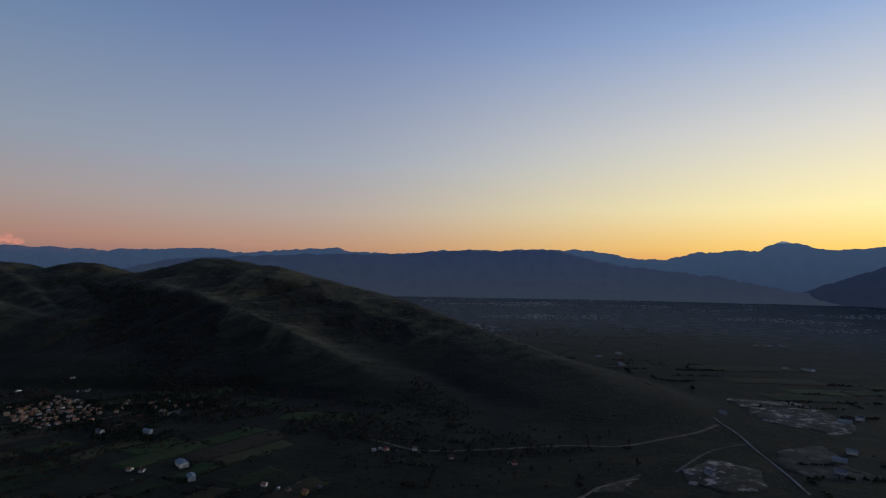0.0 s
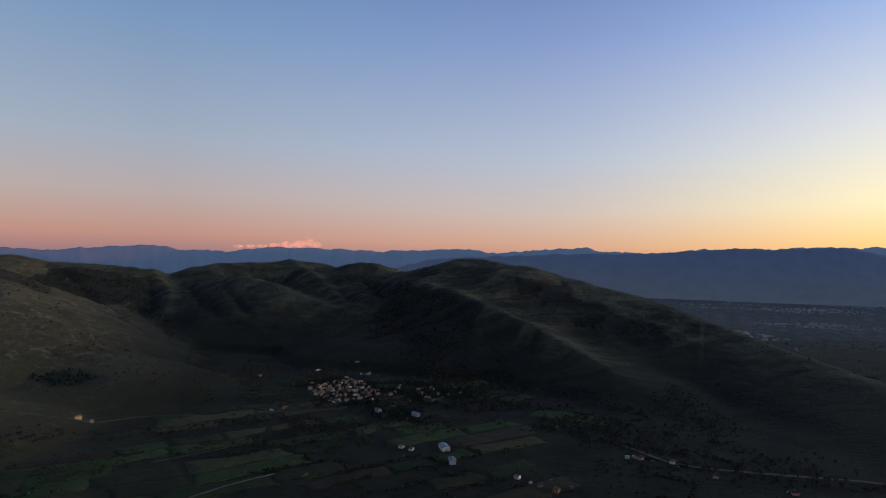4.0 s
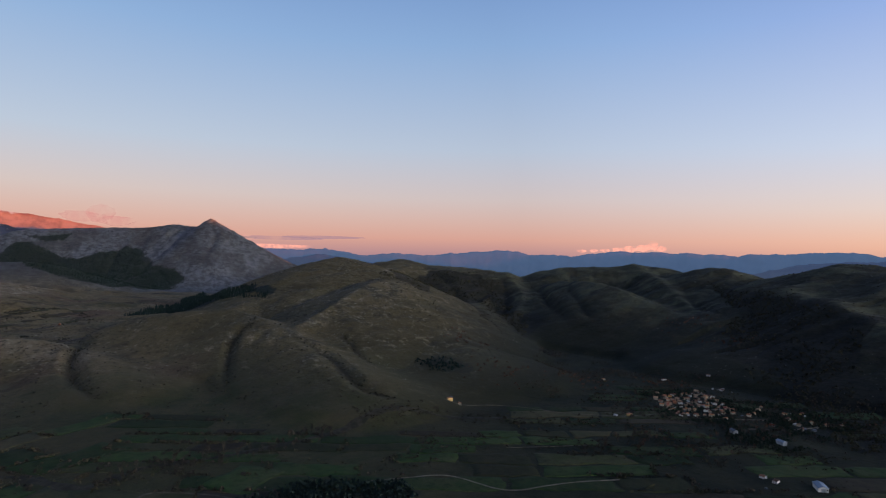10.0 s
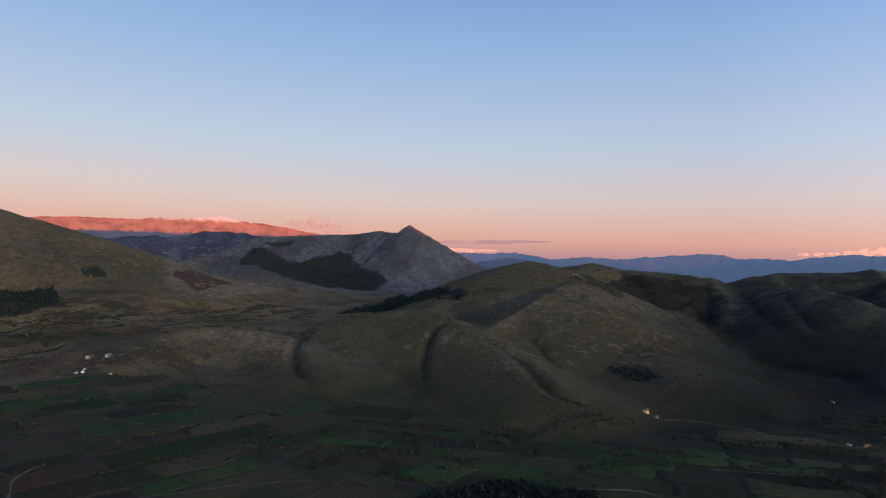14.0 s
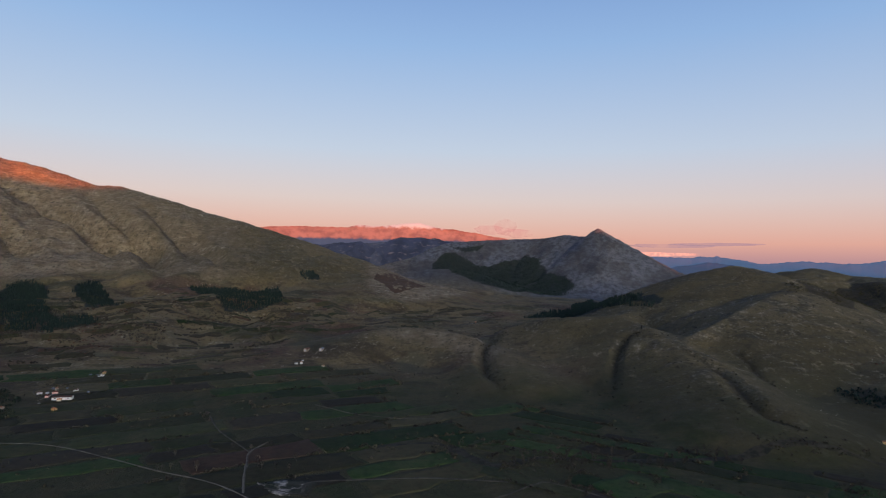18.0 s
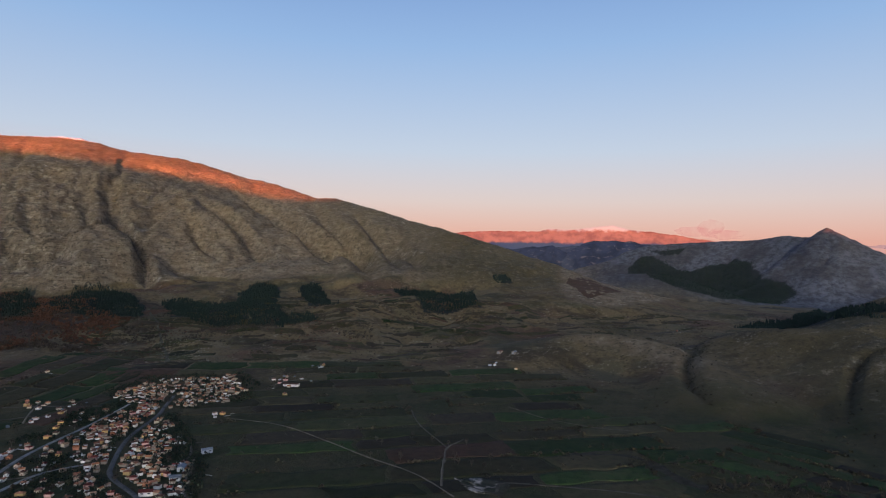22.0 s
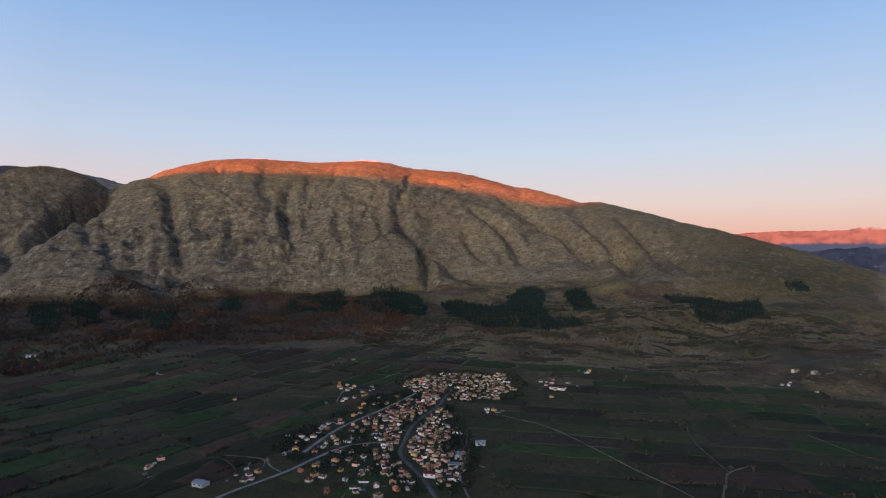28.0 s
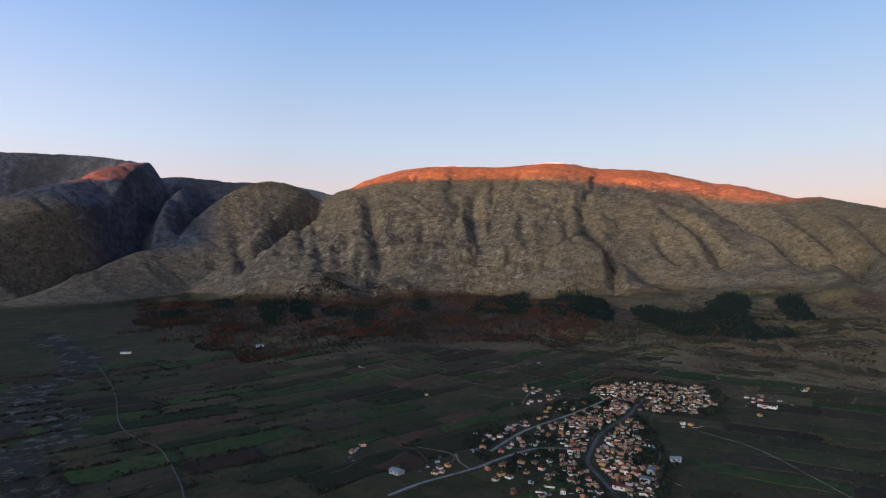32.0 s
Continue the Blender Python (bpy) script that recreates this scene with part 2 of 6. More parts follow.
# Ravines cut into the flanks: line, depth, half width
RAVINES = [
    ([(-2200, -2473), (-2050, -2285), (-1935, -2130), (-1833, -1936), (-1730, -1757), (-1379, -1384)], 74, 44),
    ([(-2361, -2597), (-2166, -2417), (-2050, -2285)], 21, 56),
    ([(-1339, -3447), (-1300, -3290), (-1212, -3020), (-1097, -2665), (-1019, -2425), (-850, -2109)], 53, 56),
    ([(-1065, -2678), (-987, -2571), (-878, -2322)], 24, 39),
    ([(-954, -2846), (-917, -2682), (-844, -2436)], 21, 38),
    ([(-1511, -2571), (-1294, -2400), (-1239, -2414), (-1092, -2229)], 24, 46),
    ([(-1971, -3133), (-1809, -2952), (-1671, -2732), (-1509, -2422), (-1370, -2188)], 49, 56),
    ([(-1852, -2558), (-1697, -2310), (-1635, -2196), (-1522, -2026)], 26, 42),
    ([(-1633, -2370), (-1497, -2143), (-1466, -2072)], 17, 32),
    ([(-2101, -2490), (-1957, -2329), (-1727, -2004), (-1880, -2061)], 20, 42),
    ([(-1405, -3103), (-1270, -2869), (-1180, -2621)], 19, 42),
    ([(-1433, -2592), (-1270, -2267), (-1187, -2162)], 18, 38),
    ([(-917, -2993), (-851, -2728), (-720, -2338)], 18, 36),
    ([(-2374, -2318), (-2122, -2123), (-1962, -1983), (-1840, -1874)], 18, 56),
    ([(-2358, -2112), (-2305, -1898), (-2221, -1689), (-2073, -1444)], 65, 62),
    ([(-2728, -2190), (-2626, -1832), (-2359, -1406), (-2244, -1236)], 75, 70),
    ([(-2808, -1977), (-2427, -1447), (-2383, -1223), (-2001, -965)], 68, 67),
    ([(-2917, -1827), (-2492, -1349), (-2307, -1123)], 68, 62),
    ([(-2855, -1520), (-2554, -1182), (-2156, -883)], 58, 57),
    ([(-2715, -1242), (-2415, -990), (-2168, -809)], 49, 49),
    ([(-2167, -2002), (-2074, -1799), (-1989, -1621)], 36, 41),
    ([(-636, -3468), (-572, -3309), (-566, -3070), (-446, -2697)], 31, 51),
    ([(-422, -3295), (-444, -3167), (-504, -3138)], 24, 42),
    ([(-791, -3608), (-808, -3469), (-820, -3417)], 21, 42),
    ([(-1738, -2985), (-1527, -2663), (-1388, -2351)], 17, 36),
    ([(-1810, -2289), (-1620, -2026), (-1506, -1846)], 15, 36),
    ([(-1418, -2844), (-1329, -2629), (-1187, -2401)], 17, 33),
    ([(-1113, -3100), (-945, -2663), (-896, -2469)], 19, 36),
    ([(-894, -3498), (-823, -2908), (-708, -2574)], 20, 39),
    ([(-1244, -2430), (-1389, -2484), (-1360, -2204), (-1252, -2235)], 10, 30),
    ([(-2088, -2073), (-2216, -2049), (-2371, -2116), (-2262, -1930)], 14, 45),
    ([(-1454, -3173), (-1632, -3359), (-1811, -3325), (-1886, -3172)], 12, 39),
    ([(-2233, -2454), (-2469, -2617), (-2579, -2565), (-2606, -2411), (-2484, -2217)], 15, 39),
    ([(-1892, -2923), (-2095, -3047), (-2194, -2947), (-2225, -2766), (-2140, -2536)], 14, 39),
    ([(-1219, 383), (-1179, 338), (-1121, 307), (-976, 261)], 10.2, 18),
    ([(-1109, 410), (-996, 433), (-807, 412), (-752, 437)], 9.0, 21),
    ([(-1106, 520), (-1051, 523), (-948, 505)], 4.8, 14),
    ([(-1420, 128), (-1276, 74), (-1132, 72), (-982, 90)], 7.8, 19),
    ([(-1273, -182), (-1237, -148), (-1158, -100)], 5.4, 15),
    ([(-1622, 1530), (-1323, 1322), (-1114, 1178)], 9.0, 25),
    ([(-1550, 1620), (-1223, 1328), (-1049, 1216)], 7.2, 21),
    ([(-1806, 1491), (-1610, 1383), (-1366, 1175)], 7.8, 21),
    ([(-1212, 1785), (-979, 1555), (-811, 1391)], 7.8, 25),
    ([(-3804, 779), (-3730, 658), (-3442, 676)], 12.0, 33),
    ([(-3680, 878), (-3551, 883), (-3376, 793)], 12.0, 29),
    ([(-1805, 150), (-1361, 89), (-1166, 66), (-1020, 87)], 6.6, 25),
    ([(-2131, 1337), (-1807, 1282), (-1300, 1038), (-1089, 923)], 7.8, 25),
    ([(-1715, 1561), (-1563, 1479), (-1388, 1366), (-1189, 1214)], 7.8, 25),
    ([(-1131, 1793), (-976, 1685), (-847, 1528)], 7.8, 25),
    ([(-1212, -3759), (-1085, -3642), (-882, -3387), (-672, -3129), (-556, -2948)], 150, 110),
    ([(-411, -4262), (-284, -3890), (-150, -3599), (-70, -3400), (75, -3235), (260, -3070), (420, -2920)], 330, 105),
]
ROCKINESS = {"pale_hill": 0.45, "near_fold": 0.2, "far_fold": 0.3, "spur_a": 0.15, "spur_b": 0.15, "spur_c": 0.2, "spur_d": 0.15, "spur_e": 0.15, "low_hill": 0.56, "shoulder": 0.38, "hill_spur": 0.2, "knoll": 0.35, "knoll_spur": 0.2, "hills": 0.2, "crag": 0.36, "peak": 0.75, "peak_spur": 0.85, "west": 0.6}


def base_height(x, y):
    r = np.hypot(x, y)
    az = np.degrees(np.arctan2(-x, y)) % 360
    lift = np.interp(az, [0, 60, 78, 92, 106, 122, 146, 165, 176, 200, 360], [0, 0, 60, 70, 125, 130, 85, 60, 30, 0, 0])
    z = lift * smooth(850, 2500, r)
    z = z + 5 * fbm(x / 700, y / 700, 3) * smooth(300, 1200, r) + lift / 130 * (30 * fbm(x / 260, y / 260, 4) + 15 * ridged(x / 140, y / 140, 4)) * smooth(1100, 1600, r)
    return z


def relief(x, y):
    """Height of the land at x, y, and how steep and mountainous it is (0 plain, 1 high flank)."""
    r = np.hypot(x, y)
    base = base_height(x, y)
    z, up, rock, crest = base.copy(), np.zeros_like(base), np.zeros_like(base), np.zeros_like(base)
    wx = x + 45 * fbm(x / 260, y / 260, 3)
    wy = y + 45 * fbm(x / 260 + 50, y / 260 + 9, 3)
    for name, (points, front, back, power, depth, spacing, lean) in RIDGES.items():
        line = curve_through(points, 3)
        s0 = 0.0
        near = np.hypot(x - line[:, 0].mean(), y - line[:, 1].mean()) < np.hypot(*(line[:, :2] - line[:, :2].mean(0)).T).max() + max(front, back) + 150
        xs, ys, rs, bs, us, vs = x[near], y[near], r[near], base[near], wx[near], wy[near]
        wav = 1 + 0.16 * fbm(xs / 330, ys / 330, 3)
        best, bt, along, bd, tall = np.full(xs.shape, -1e9), np.ones(xs.shape), np.zeros(xs.shape), np.full(xs.shape, 1e9), np.zeros(xs.shape)
        for a, b in zip(line[:-1], line[1:]):
            dx, dy = b[0] - a[0], b[1] - a[1]
            length = math.hypot(dx, dy)
            # the crest itself stays in place, the flanks are warped
            t = np.clip(((xs - a[0]) * dx + (ys - a[1]) * dy) / length ** 2, 0, 1)
            px, py, pz = a[0] + t * dx, a[1] + t * dy, a[2] + t * (b[2] - a[2])
            d = np.hypot(xs - px, ys - py)
            q = np.clip((rs - np.hypot(px, py)) / np.maximum(d, 1), -1, 1)
            w = front + (back - front) * (q * 0.5 + 0.5)
            w = w * np.clip((pz - bs) / 250, 0.3, 1.0) if name in ("hills", "knoll", "crag", "knoll_spur", "low_hill", "shoulder", "hill_spur", "spur_a", "spur_b", "spur_c", "spur_d", "spur_e", "pale_hill", "near_fold", "far_fold") else w * np.clip((pz - bs) / 780, 0.2, 1.0) ** 0.6
            w = w * wav
            u = np.sqrt((d / w) ** 2 + 0.0009) - 0.03
            u = np.clip(u, 0, 1)
            h = (pz - bs) * ((1 - u) ** power if power >= 1 else 1 - u ** (1 / power))
            m = h > best
            best = np.where(m, h, best)
            bt = np.where(m, np.clip(u, 0, 1), bt)
            c = d < bd
            along = np.where(c, s0 + t * length, along)
            bd = np.where(c, d, bd)
            tall = np.where(c, pz - bs, tall)
            s0 += length
        g = along - lean * bd * 2 * (along / s0 - 0.12) + 1.1 * (us - xs) + 1.1 * (vs - ys)
        body = np.clip((bt - 0.07) * 4.0, 0, 1) * np.clip((1 - bt) * 5.0, 0, 1)
        cut = sum(a * np.clip(1 - np.abs(value_noise(g / spacing * f + len(name) * 3.3 + f, bd / spacing * f * 0.09 + 7 * f) * 2 - 1) * k, 0, 1)
                  for f, a, k in ((1.0, 0.6, 2.6), (2.3, 0.3, 2.2), (5.1, 0.16, 2.0)))
        hh = best - depth * np.maximum(np.minimum(tall, best * 3), 0) ** 0.9 * body * cut
        k = 8.0
        zz = z[near]
        d1 = bs + hh - zz
        soft = k * np.log1p(np.exp(np.clip(d1 / k, -6, 6))) + np.maximum(d1 - 6 * k, 0)
        z[near] = zz + soft * smooth(0, 14, best)
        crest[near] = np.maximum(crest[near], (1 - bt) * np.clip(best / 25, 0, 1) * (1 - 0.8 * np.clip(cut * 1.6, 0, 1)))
        up[near] = np.maximum(up[near], np.clip(best / 60, 0, 1))
        rock[near] = np.maximum(rock[near], np.clip(best / 36, 0, 1) * ROCKINESS.get(name, 1.0))
    gully = np.zeros_like(base)
    for line, deep, wide in RAVINES:
        p = curve_through([(a, b, 0) for a, b in line], 3)[:, :2]
        c = p.mean(0)
        near = np.hypot(x - c[0], y - c[1]) < np.hypot(*(p - c).T).max() + wide
        xs, ys = wx[near] * 0.3 + x[near] * 0.7, wy[near] * 0.3 + y[near] * 0.7
        d, s = np.full(xs.shape, 1e9), np.zeros(xs.shape)
        n = len(p) - 1
        for i in range(n):
            ex, ey = p[i + 1] - p[i]
            t = np.clip(((xs - p[i, 0]) * ex + (ys - p[i, 1]) * ey) / (ex * ex + ey * ey), 0, 1)
            q = np.hypot(xs - p[i, 0] - t * ex, ys - p[i, 1] - t * ey)
            s = np.where(q < d, (i + t) / n, s)
            d = np.minimum(d, q)
        taper = np.clip(s * 2.6, 0, 1) * np.clip((1 - s) * 3 + 0.12, 0, 1)
        if wide < 40 and deep < 11:
            gully[near] = np.maximum(gully[near], taper * np.clip(1.2 - d / (0.45 * wide), 0, 1))
        z[near] -= np.minimum(deep * taper * np.clip(1 - d / wide, 0, 1) ** 1.1, np.maximum(z[near] - base[near] + 2, 0))
    az = np.degrees(np.arctan2(-x, y)) % 360
    crags = smooth(128, 142, az) * smooth(176, 166, az) * smooth(700, 560, z) * rock
    calm = 1 - 0.75 * smooth(72, 76, az) * smooth(8, 40, az)
    rough = calm * 5 * ridged(x / 130, y / 130, 4) + 2.0 * fbm(x / 28, y / 28, 3) + 4.0 * rock * ridged(x / 52 + 4, y / 52, 3)
    rough = rough + crags * (8 * ridged(x / 44 + 9, y / 44, 4, 0.62) + 5 * ridged(x / 95 + 2, y / 95 + 6, 2))
    z = z + rough * up * smooth(0, 1, up)
    # ledges along the beds of the limestone
    bed = z + 0.10 * x - 0.04 * y + 14 * fbm(x / 160, y / 160, 3)
    z = z + (1.2 + 2.8 * crags) * rock * up * np.sin(bed * 2 * np.pi / 33)
    z = z + 0.6 * fbm(x / 60, y / 60, 3)
    return z, up, rock, gully, crest


def mesh_from(name, verts, quads, mat=None, flat=False):
    me = bpy.data.meshes.new(name)
    verts, quads = np.asarray(verts, np.float32), np.asarray(quads, np.int32)
    me.vertices.add(len(verts))
    me.vertices.foreach_set("co", verts.ravel())
    n = quads.shape[1]
    me.loops.add(quads.size)
    me.loops.foreach_set("vertex_index", quads.ravel())
    me.polygons.add(len(quads))
    me.polygons.foreach_set("loop_start", np.arange(0, quads.size, n, dtype=np.int32))
    me.polygons.foreach_set("use_smooth", np.full(len(quads), not flat))
    me.update()
    me.validate()
    if mat:
        me.materials.append(mat)
    return me


def grid_quads(rows, cols, closed=False):
    i = np.arange(rows - 1)[:, None] * cols
    j = np.arange(cols if closed else cols - 1)[None, :]
    j1 = (j + 1) % cols
    return np.stack([i + j, i + j1, i + cols + j1, i + cols + j], -1).reshape(-1, 4)

# ---- materials ----
def material(name, rough=0.9):
    m = bpy.data.materials.new(name)
    m.use_nodes = True
    b = m.node_tree.nodes["Principled BSDF"]
    b.inputs["Roughness"].default_value = rough
    b.inputs["Specular IOR Level"].default_value = 0.15
    return m, m.node_tree.nodes, m.node_tree.links, b


def noise_of(N, L, vec, size, detail=5, rough=0.6, stretch=None):
    """Noise of features about size metres wide."""
    n = N.new("ShaderNodeTexNoise")
    n.inputs["Scale"].default_value, n.inputs["Detail"].default_value, n.inputs["Roughness"].default_value = 1.0 / size, detail, rough
    if stretch:
        k = N.new("ShaderNodeMapping")
        k.inputs["Scale"].default_value = stretch
        L.new(vec, k.inputs["Vector"])
        vec = k.outputs[0]
    L.new(vec, n.inputs["Vector"])
    return n.outputs["Fac"]


def span(N, L, value, lo, hi, a=0.0, b=1.0):
    m = N.new("ShaderNodeMapRange")
    m.interpolation_type = "SMOOTHSTEP"
    for key, v in (("From Min", lo), ("From Max", hi), ("To Min", a), ("To Max", b)):
        m.inputs[key].default_value = v
    L.new(value, m.inputs["Value"])
    return m.outputs[0]


def blend(N, L, fac, a, b, mode="MIX"):
    x = N.new("ShaderNodeMix")
    x.data_type, x.blend_type = "RGBA", mode
    for sock, v in ((x.inputs["Factor"], fac), (x.inputs["A"], a), (x.inputs["B"], b)):
        if isinstance(v, (tuple, float, int)):
            sock.default_value = v if not isinstance(v, tuple) else (*v[:3], 1)
        else:
            L.new(v, sock)
    return x.outputs["Result"]


def times(N, L, a, b):
    x = N.new("ShaderNodeMath")
    x.operation = "MULTIPLY"
    for sock, v in zip(x.inputs, (a, b)):
        if isinstance(v, (float, int)):
            sock.default_value = v
        else:
            L.new(v, sock)
    return x.outputs[0]


def bump(N, L, b, height, strength, distance):
    x = N.new("ShaderNodeBump")
    x.inputs["Strength"].default_value, x.inputs["Distance"].default_value = strength, distance
    L.new(height, x.inputs["Height"])
    L.new(x.outputs[0], b.inputs["Normal"])


def land_material():
    m, N, L, b = material("land", 0.95)
    geo = N.new("ShaderNodeNewGeometry")
    pos = geo.outputs["Position"]
    up = N.new("ShaderNodeAttribute")
    up.attribute_name = "upland"
    rk = N.new("ShaderNodeAttribute")
    rk.attribute_name = "rock"
    wd = N.new("ShaderNodeAttribute")
    wd.attribute_name = "wood"
    sn = N.new("ShaderNodeAttribute")
    sn.attribute_name = "snow"
    big, mid, fine = noise_of(N, L, pos, 320, 5), noise_of(N, L, pos, 55, 6, 0.65), noise_of(N, L, pos, 9, 5, 0.7)
    # valley floor: meadow, fallow and scrub
    plain = blend(N, L, span(N, L, mid, 0.38, 0.62), (0.036, 0.044, 0.014), (0.084, 0.066, 0.029))
    plain = blend(N, L, span(N, L, big, 0.4, 0.65, 0.0, 0.7), plain, (0.066, 0.053, 0.022))
    plain = blend(N, L, span(N, L, fine, 0.3, 0.75), blend(N, L, 0.5, plain, (0.02, 0.019, 0.011)), plain)
    # distant plots in pale blue-grey: haze over the plain painted as ground colour
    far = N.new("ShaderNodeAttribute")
    far.attribute_name = "hazed_farmland"
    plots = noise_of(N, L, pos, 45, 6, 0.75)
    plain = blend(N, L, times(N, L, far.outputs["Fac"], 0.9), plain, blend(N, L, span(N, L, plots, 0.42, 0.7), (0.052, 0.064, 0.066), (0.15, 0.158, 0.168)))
    scrubland = N.new("ShaderNodeAttribute")
    scrubland.attribute_name = "slope"
    lying = noise_of(N, L, pos, 75, 6, 0.68, (1.0, 0.6, 1.0))
    rise_col = blend(N, L, span(N, L, lying, 0.36, 0.52), (0.052, 0.037, 0.023), (0.145, 0.105, 0.052))
    rise_col = blend(N, L, span(N, L, lying, 0.54, 0.64), rise_col, (0.17, 0.132, 0.075))
    rise_col = blend(N, L, span(N, L, big, 0.52, 0.62, 0, 0.75), rise_col, (0.09, 0.046, 0.032))
    rise_col = blend(N, L, span(N, L, fine, 0.5, 0.66, 0, 0.7), rise_col, (0.03, 0.023, 0.013))
    rise_col = blend(N, L, times(N, L, span(N, L, fine, 0.44, 0.34), span(N, L, mid, 0.48, 0.58)), rise_col, (0.3, 0.25, 0.18))
    coarse = noise_of(N, L, pos, 150, 4, 0.6, (1.0, 0.7, 1.0))
    rise_col = blend(N, L, span(N, L, coarse, 0.55, 0.64, 0, 0.6), rise_col, (0.035, 0.037, 0.018))
    rise_col = blend(N, L, span(N, L, coarse, 0.42, 0.34, 0, 0.5), rise_col, (0.13, 0.115, 0.065))
    plain = blend(N, L, times(N, L, scrubland.outputs["Fac"], 0.95), plain, rise_col)
    # heath towards the sunset: the shade on that land is painted into its colour
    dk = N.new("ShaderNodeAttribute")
    dk.attribute_name = "shaded_heath"
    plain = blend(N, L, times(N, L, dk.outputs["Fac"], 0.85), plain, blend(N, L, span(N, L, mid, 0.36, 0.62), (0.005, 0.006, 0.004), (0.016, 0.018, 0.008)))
    # dry hill pasture, with scrub and stony ground
    grass = blend(N, L, span(N, L, big, 0.35, 0.65), (0.094, 0.07, 0.031), (0.136, 0.103, 0.05))
    grass = blend(N, L, span(N, L, mid, 0.5, 0.68), grass, (0.05, 0.043, 0.026))
    grass = blend(N, L, span(N, L, fine, 0.58, 0.7), grass, (0.024, 0.024, 0.014))
    grass = blend(N, L, times(N, L, span(N, L, fine, 0.46, 0.34), span(N, L, mid, 0.46, 0.58)), grass, (0.24, 0.21, 0.155))
    # pasture darker away from the crest lines and in the cuts between
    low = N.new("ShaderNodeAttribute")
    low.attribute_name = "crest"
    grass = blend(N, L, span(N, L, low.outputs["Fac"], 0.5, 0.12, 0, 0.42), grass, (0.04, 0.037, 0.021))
    shaded_heath = blend(N, L, span(N, L, fine, 0.4, 0.62), (0.018, 0.0205, 0.012), (0.008, 0.009, 0.007))
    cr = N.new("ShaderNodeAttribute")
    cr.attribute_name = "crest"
    shaded_heath = blend(N, L, times(N, L, span(N, L, cr.outputs["Fac"], 0.42, 0.85), span(N, L, mid, 0.36, 0.62, 1.0, 0.35)), shaded_heath, (0.088, 0.09, 0.052))
    grass = blend(N, L, times(N, L, dk.outputs["Fac"], span(N, L, mid, 0.3, 0.62, 0.72, 1.0)), grass, shaded_heath)
    stony = noise_of(N, L, pos, 24, 7, 0.78)
    grass = blend(N, L, times(N, L, times(N, L, span(N, L, stony, 0.54, 0.64), span(N, L, dk.outputs["Fac"], 0, 1, 1, 0.12)), span(N, L, big, 0.4, 0.6, 0.3, 0.9)), grass, (0.3, 0.24, 0.165))
    grass = blend(N, L, span(N, L, stony, 0.45, 0.35, 0, 0.75), grass, (0.04, 0.03, 0.017))
    grain = noise_of(N, L, pos, 3.2, 4, 0.7)
    grass = blend(N, L, span(N, L, grain, 0.42, 0.62, 0, 0.5), grass, (0.04, 0.033, 0.017))
    # limestone: beds, pale scars, scrub in patches
    bed = N.new("ShaderNodeMapping")
    bed.inputs["Rotation"].default_value = (0.16, -0.1, 0)
    bed.inputs["Scale"].default_value = (0.6, 0.6, 1.3)
    L.new(pos, bed.inputs["Vector"])
    beds = noise_of(N, L, bed.outputs[0], 26, 6, 0.65)
    crack = noise_of(N, L, pos, 34, 8, 0.72)
    stone = blend(N, L, span(N, L, beds, 0.35, 0.65), (0.15, 0.108, 0.066), (0.23, 0.178, 0.117))
    stone = blend(N, L, span(N, L, crack, 0.5, 0.7, 0, 0.55), stone, (0.075, 0.06, 0.036))
    stone = blend(N, L, span(N, L, big, 0.45, 0.7, 0, 0.7), stone, (0.13, 0.1, 0.062))
    stone = blend(N, L, times(N, L, span(N, L, crack, 0.46, 0.34), span(N, L, big, 0.5, 0.62)), stone, (0.36, 0.31, 0.235))
    ledge = noise_of(N, L, pos, 16, 5, 0.7, (0.3, 0.3, 2.6))
    cl = N.new("ShaderNodeAttribute")
    cl.attribute_name = "cliff"
    face = noise_of(N, L, pos, 34, 7, 0.66, (1.0, 1.0, 0.6))
    stone = blend(N, L, span(N, L, ledge, 0.54, 0.64, 0, 0.35), stone, (0.05, 0.043, 0.026))
    stone = blend(N, L, times(N, L, cl.outputs["Fac"], span(N, L, face, 0.52, 0.62, 0, 0.5)), stone, (0.06, 0.05, 0.036))
    stone = blend(N, L, times(N, L, cl.outputs["Fac"], span(N, L, face, 0.46, 0.36, 0, 0.75)), stone, (0.34, 0.28, 0.2))
    stone = blend(N, L, times(N, L, span(N, L, ledge, 0.43, 0.36), span(N, L, mid, 0.5, 0.62)), stone, (0.3, 0.25, 0.18))
    stone = blend(N, L, span(N, L, fine, 0.57, 0.64, 0, 0.85), stone, (0.04, 0.035, 0.021))
    pits = noise_of(N, L, pos, 17, 6, 0.74)
    stone = blend(N, L, span(N, L, pits, 0.53, 0.62, 0, 0.7), stone, (0.056, 0.046, 0.03))
    stone = blend(N, L, span(N, L, pits, 0.43, 0.33, 0, 0.65), stone, (0.31, 0.255, 0.18))
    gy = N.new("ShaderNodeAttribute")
    gy.attribute_name = "haze_blue"
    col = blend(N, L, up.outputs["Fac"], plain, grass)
    patch = N.new("ShaderNodeMath")
    patch.operation = "ADD"
    L.new(times(N, L, mid, 0.5), patch.inputs[0])
    L.new(rk.outputs["Fac"], patch.inputs[1])
    col = blend(N, L, span(N, L, patch.outputs[0], 0.62, 0.95), col, stone)
    # far rock tinted blue: aerial haze painted into the stone colour
    hazed_stone = blend(N, L, span(N, L, crack, 0.38, 0.62), (0.105, 0.115, 0.142), (0.044, 0.05, 0.066))
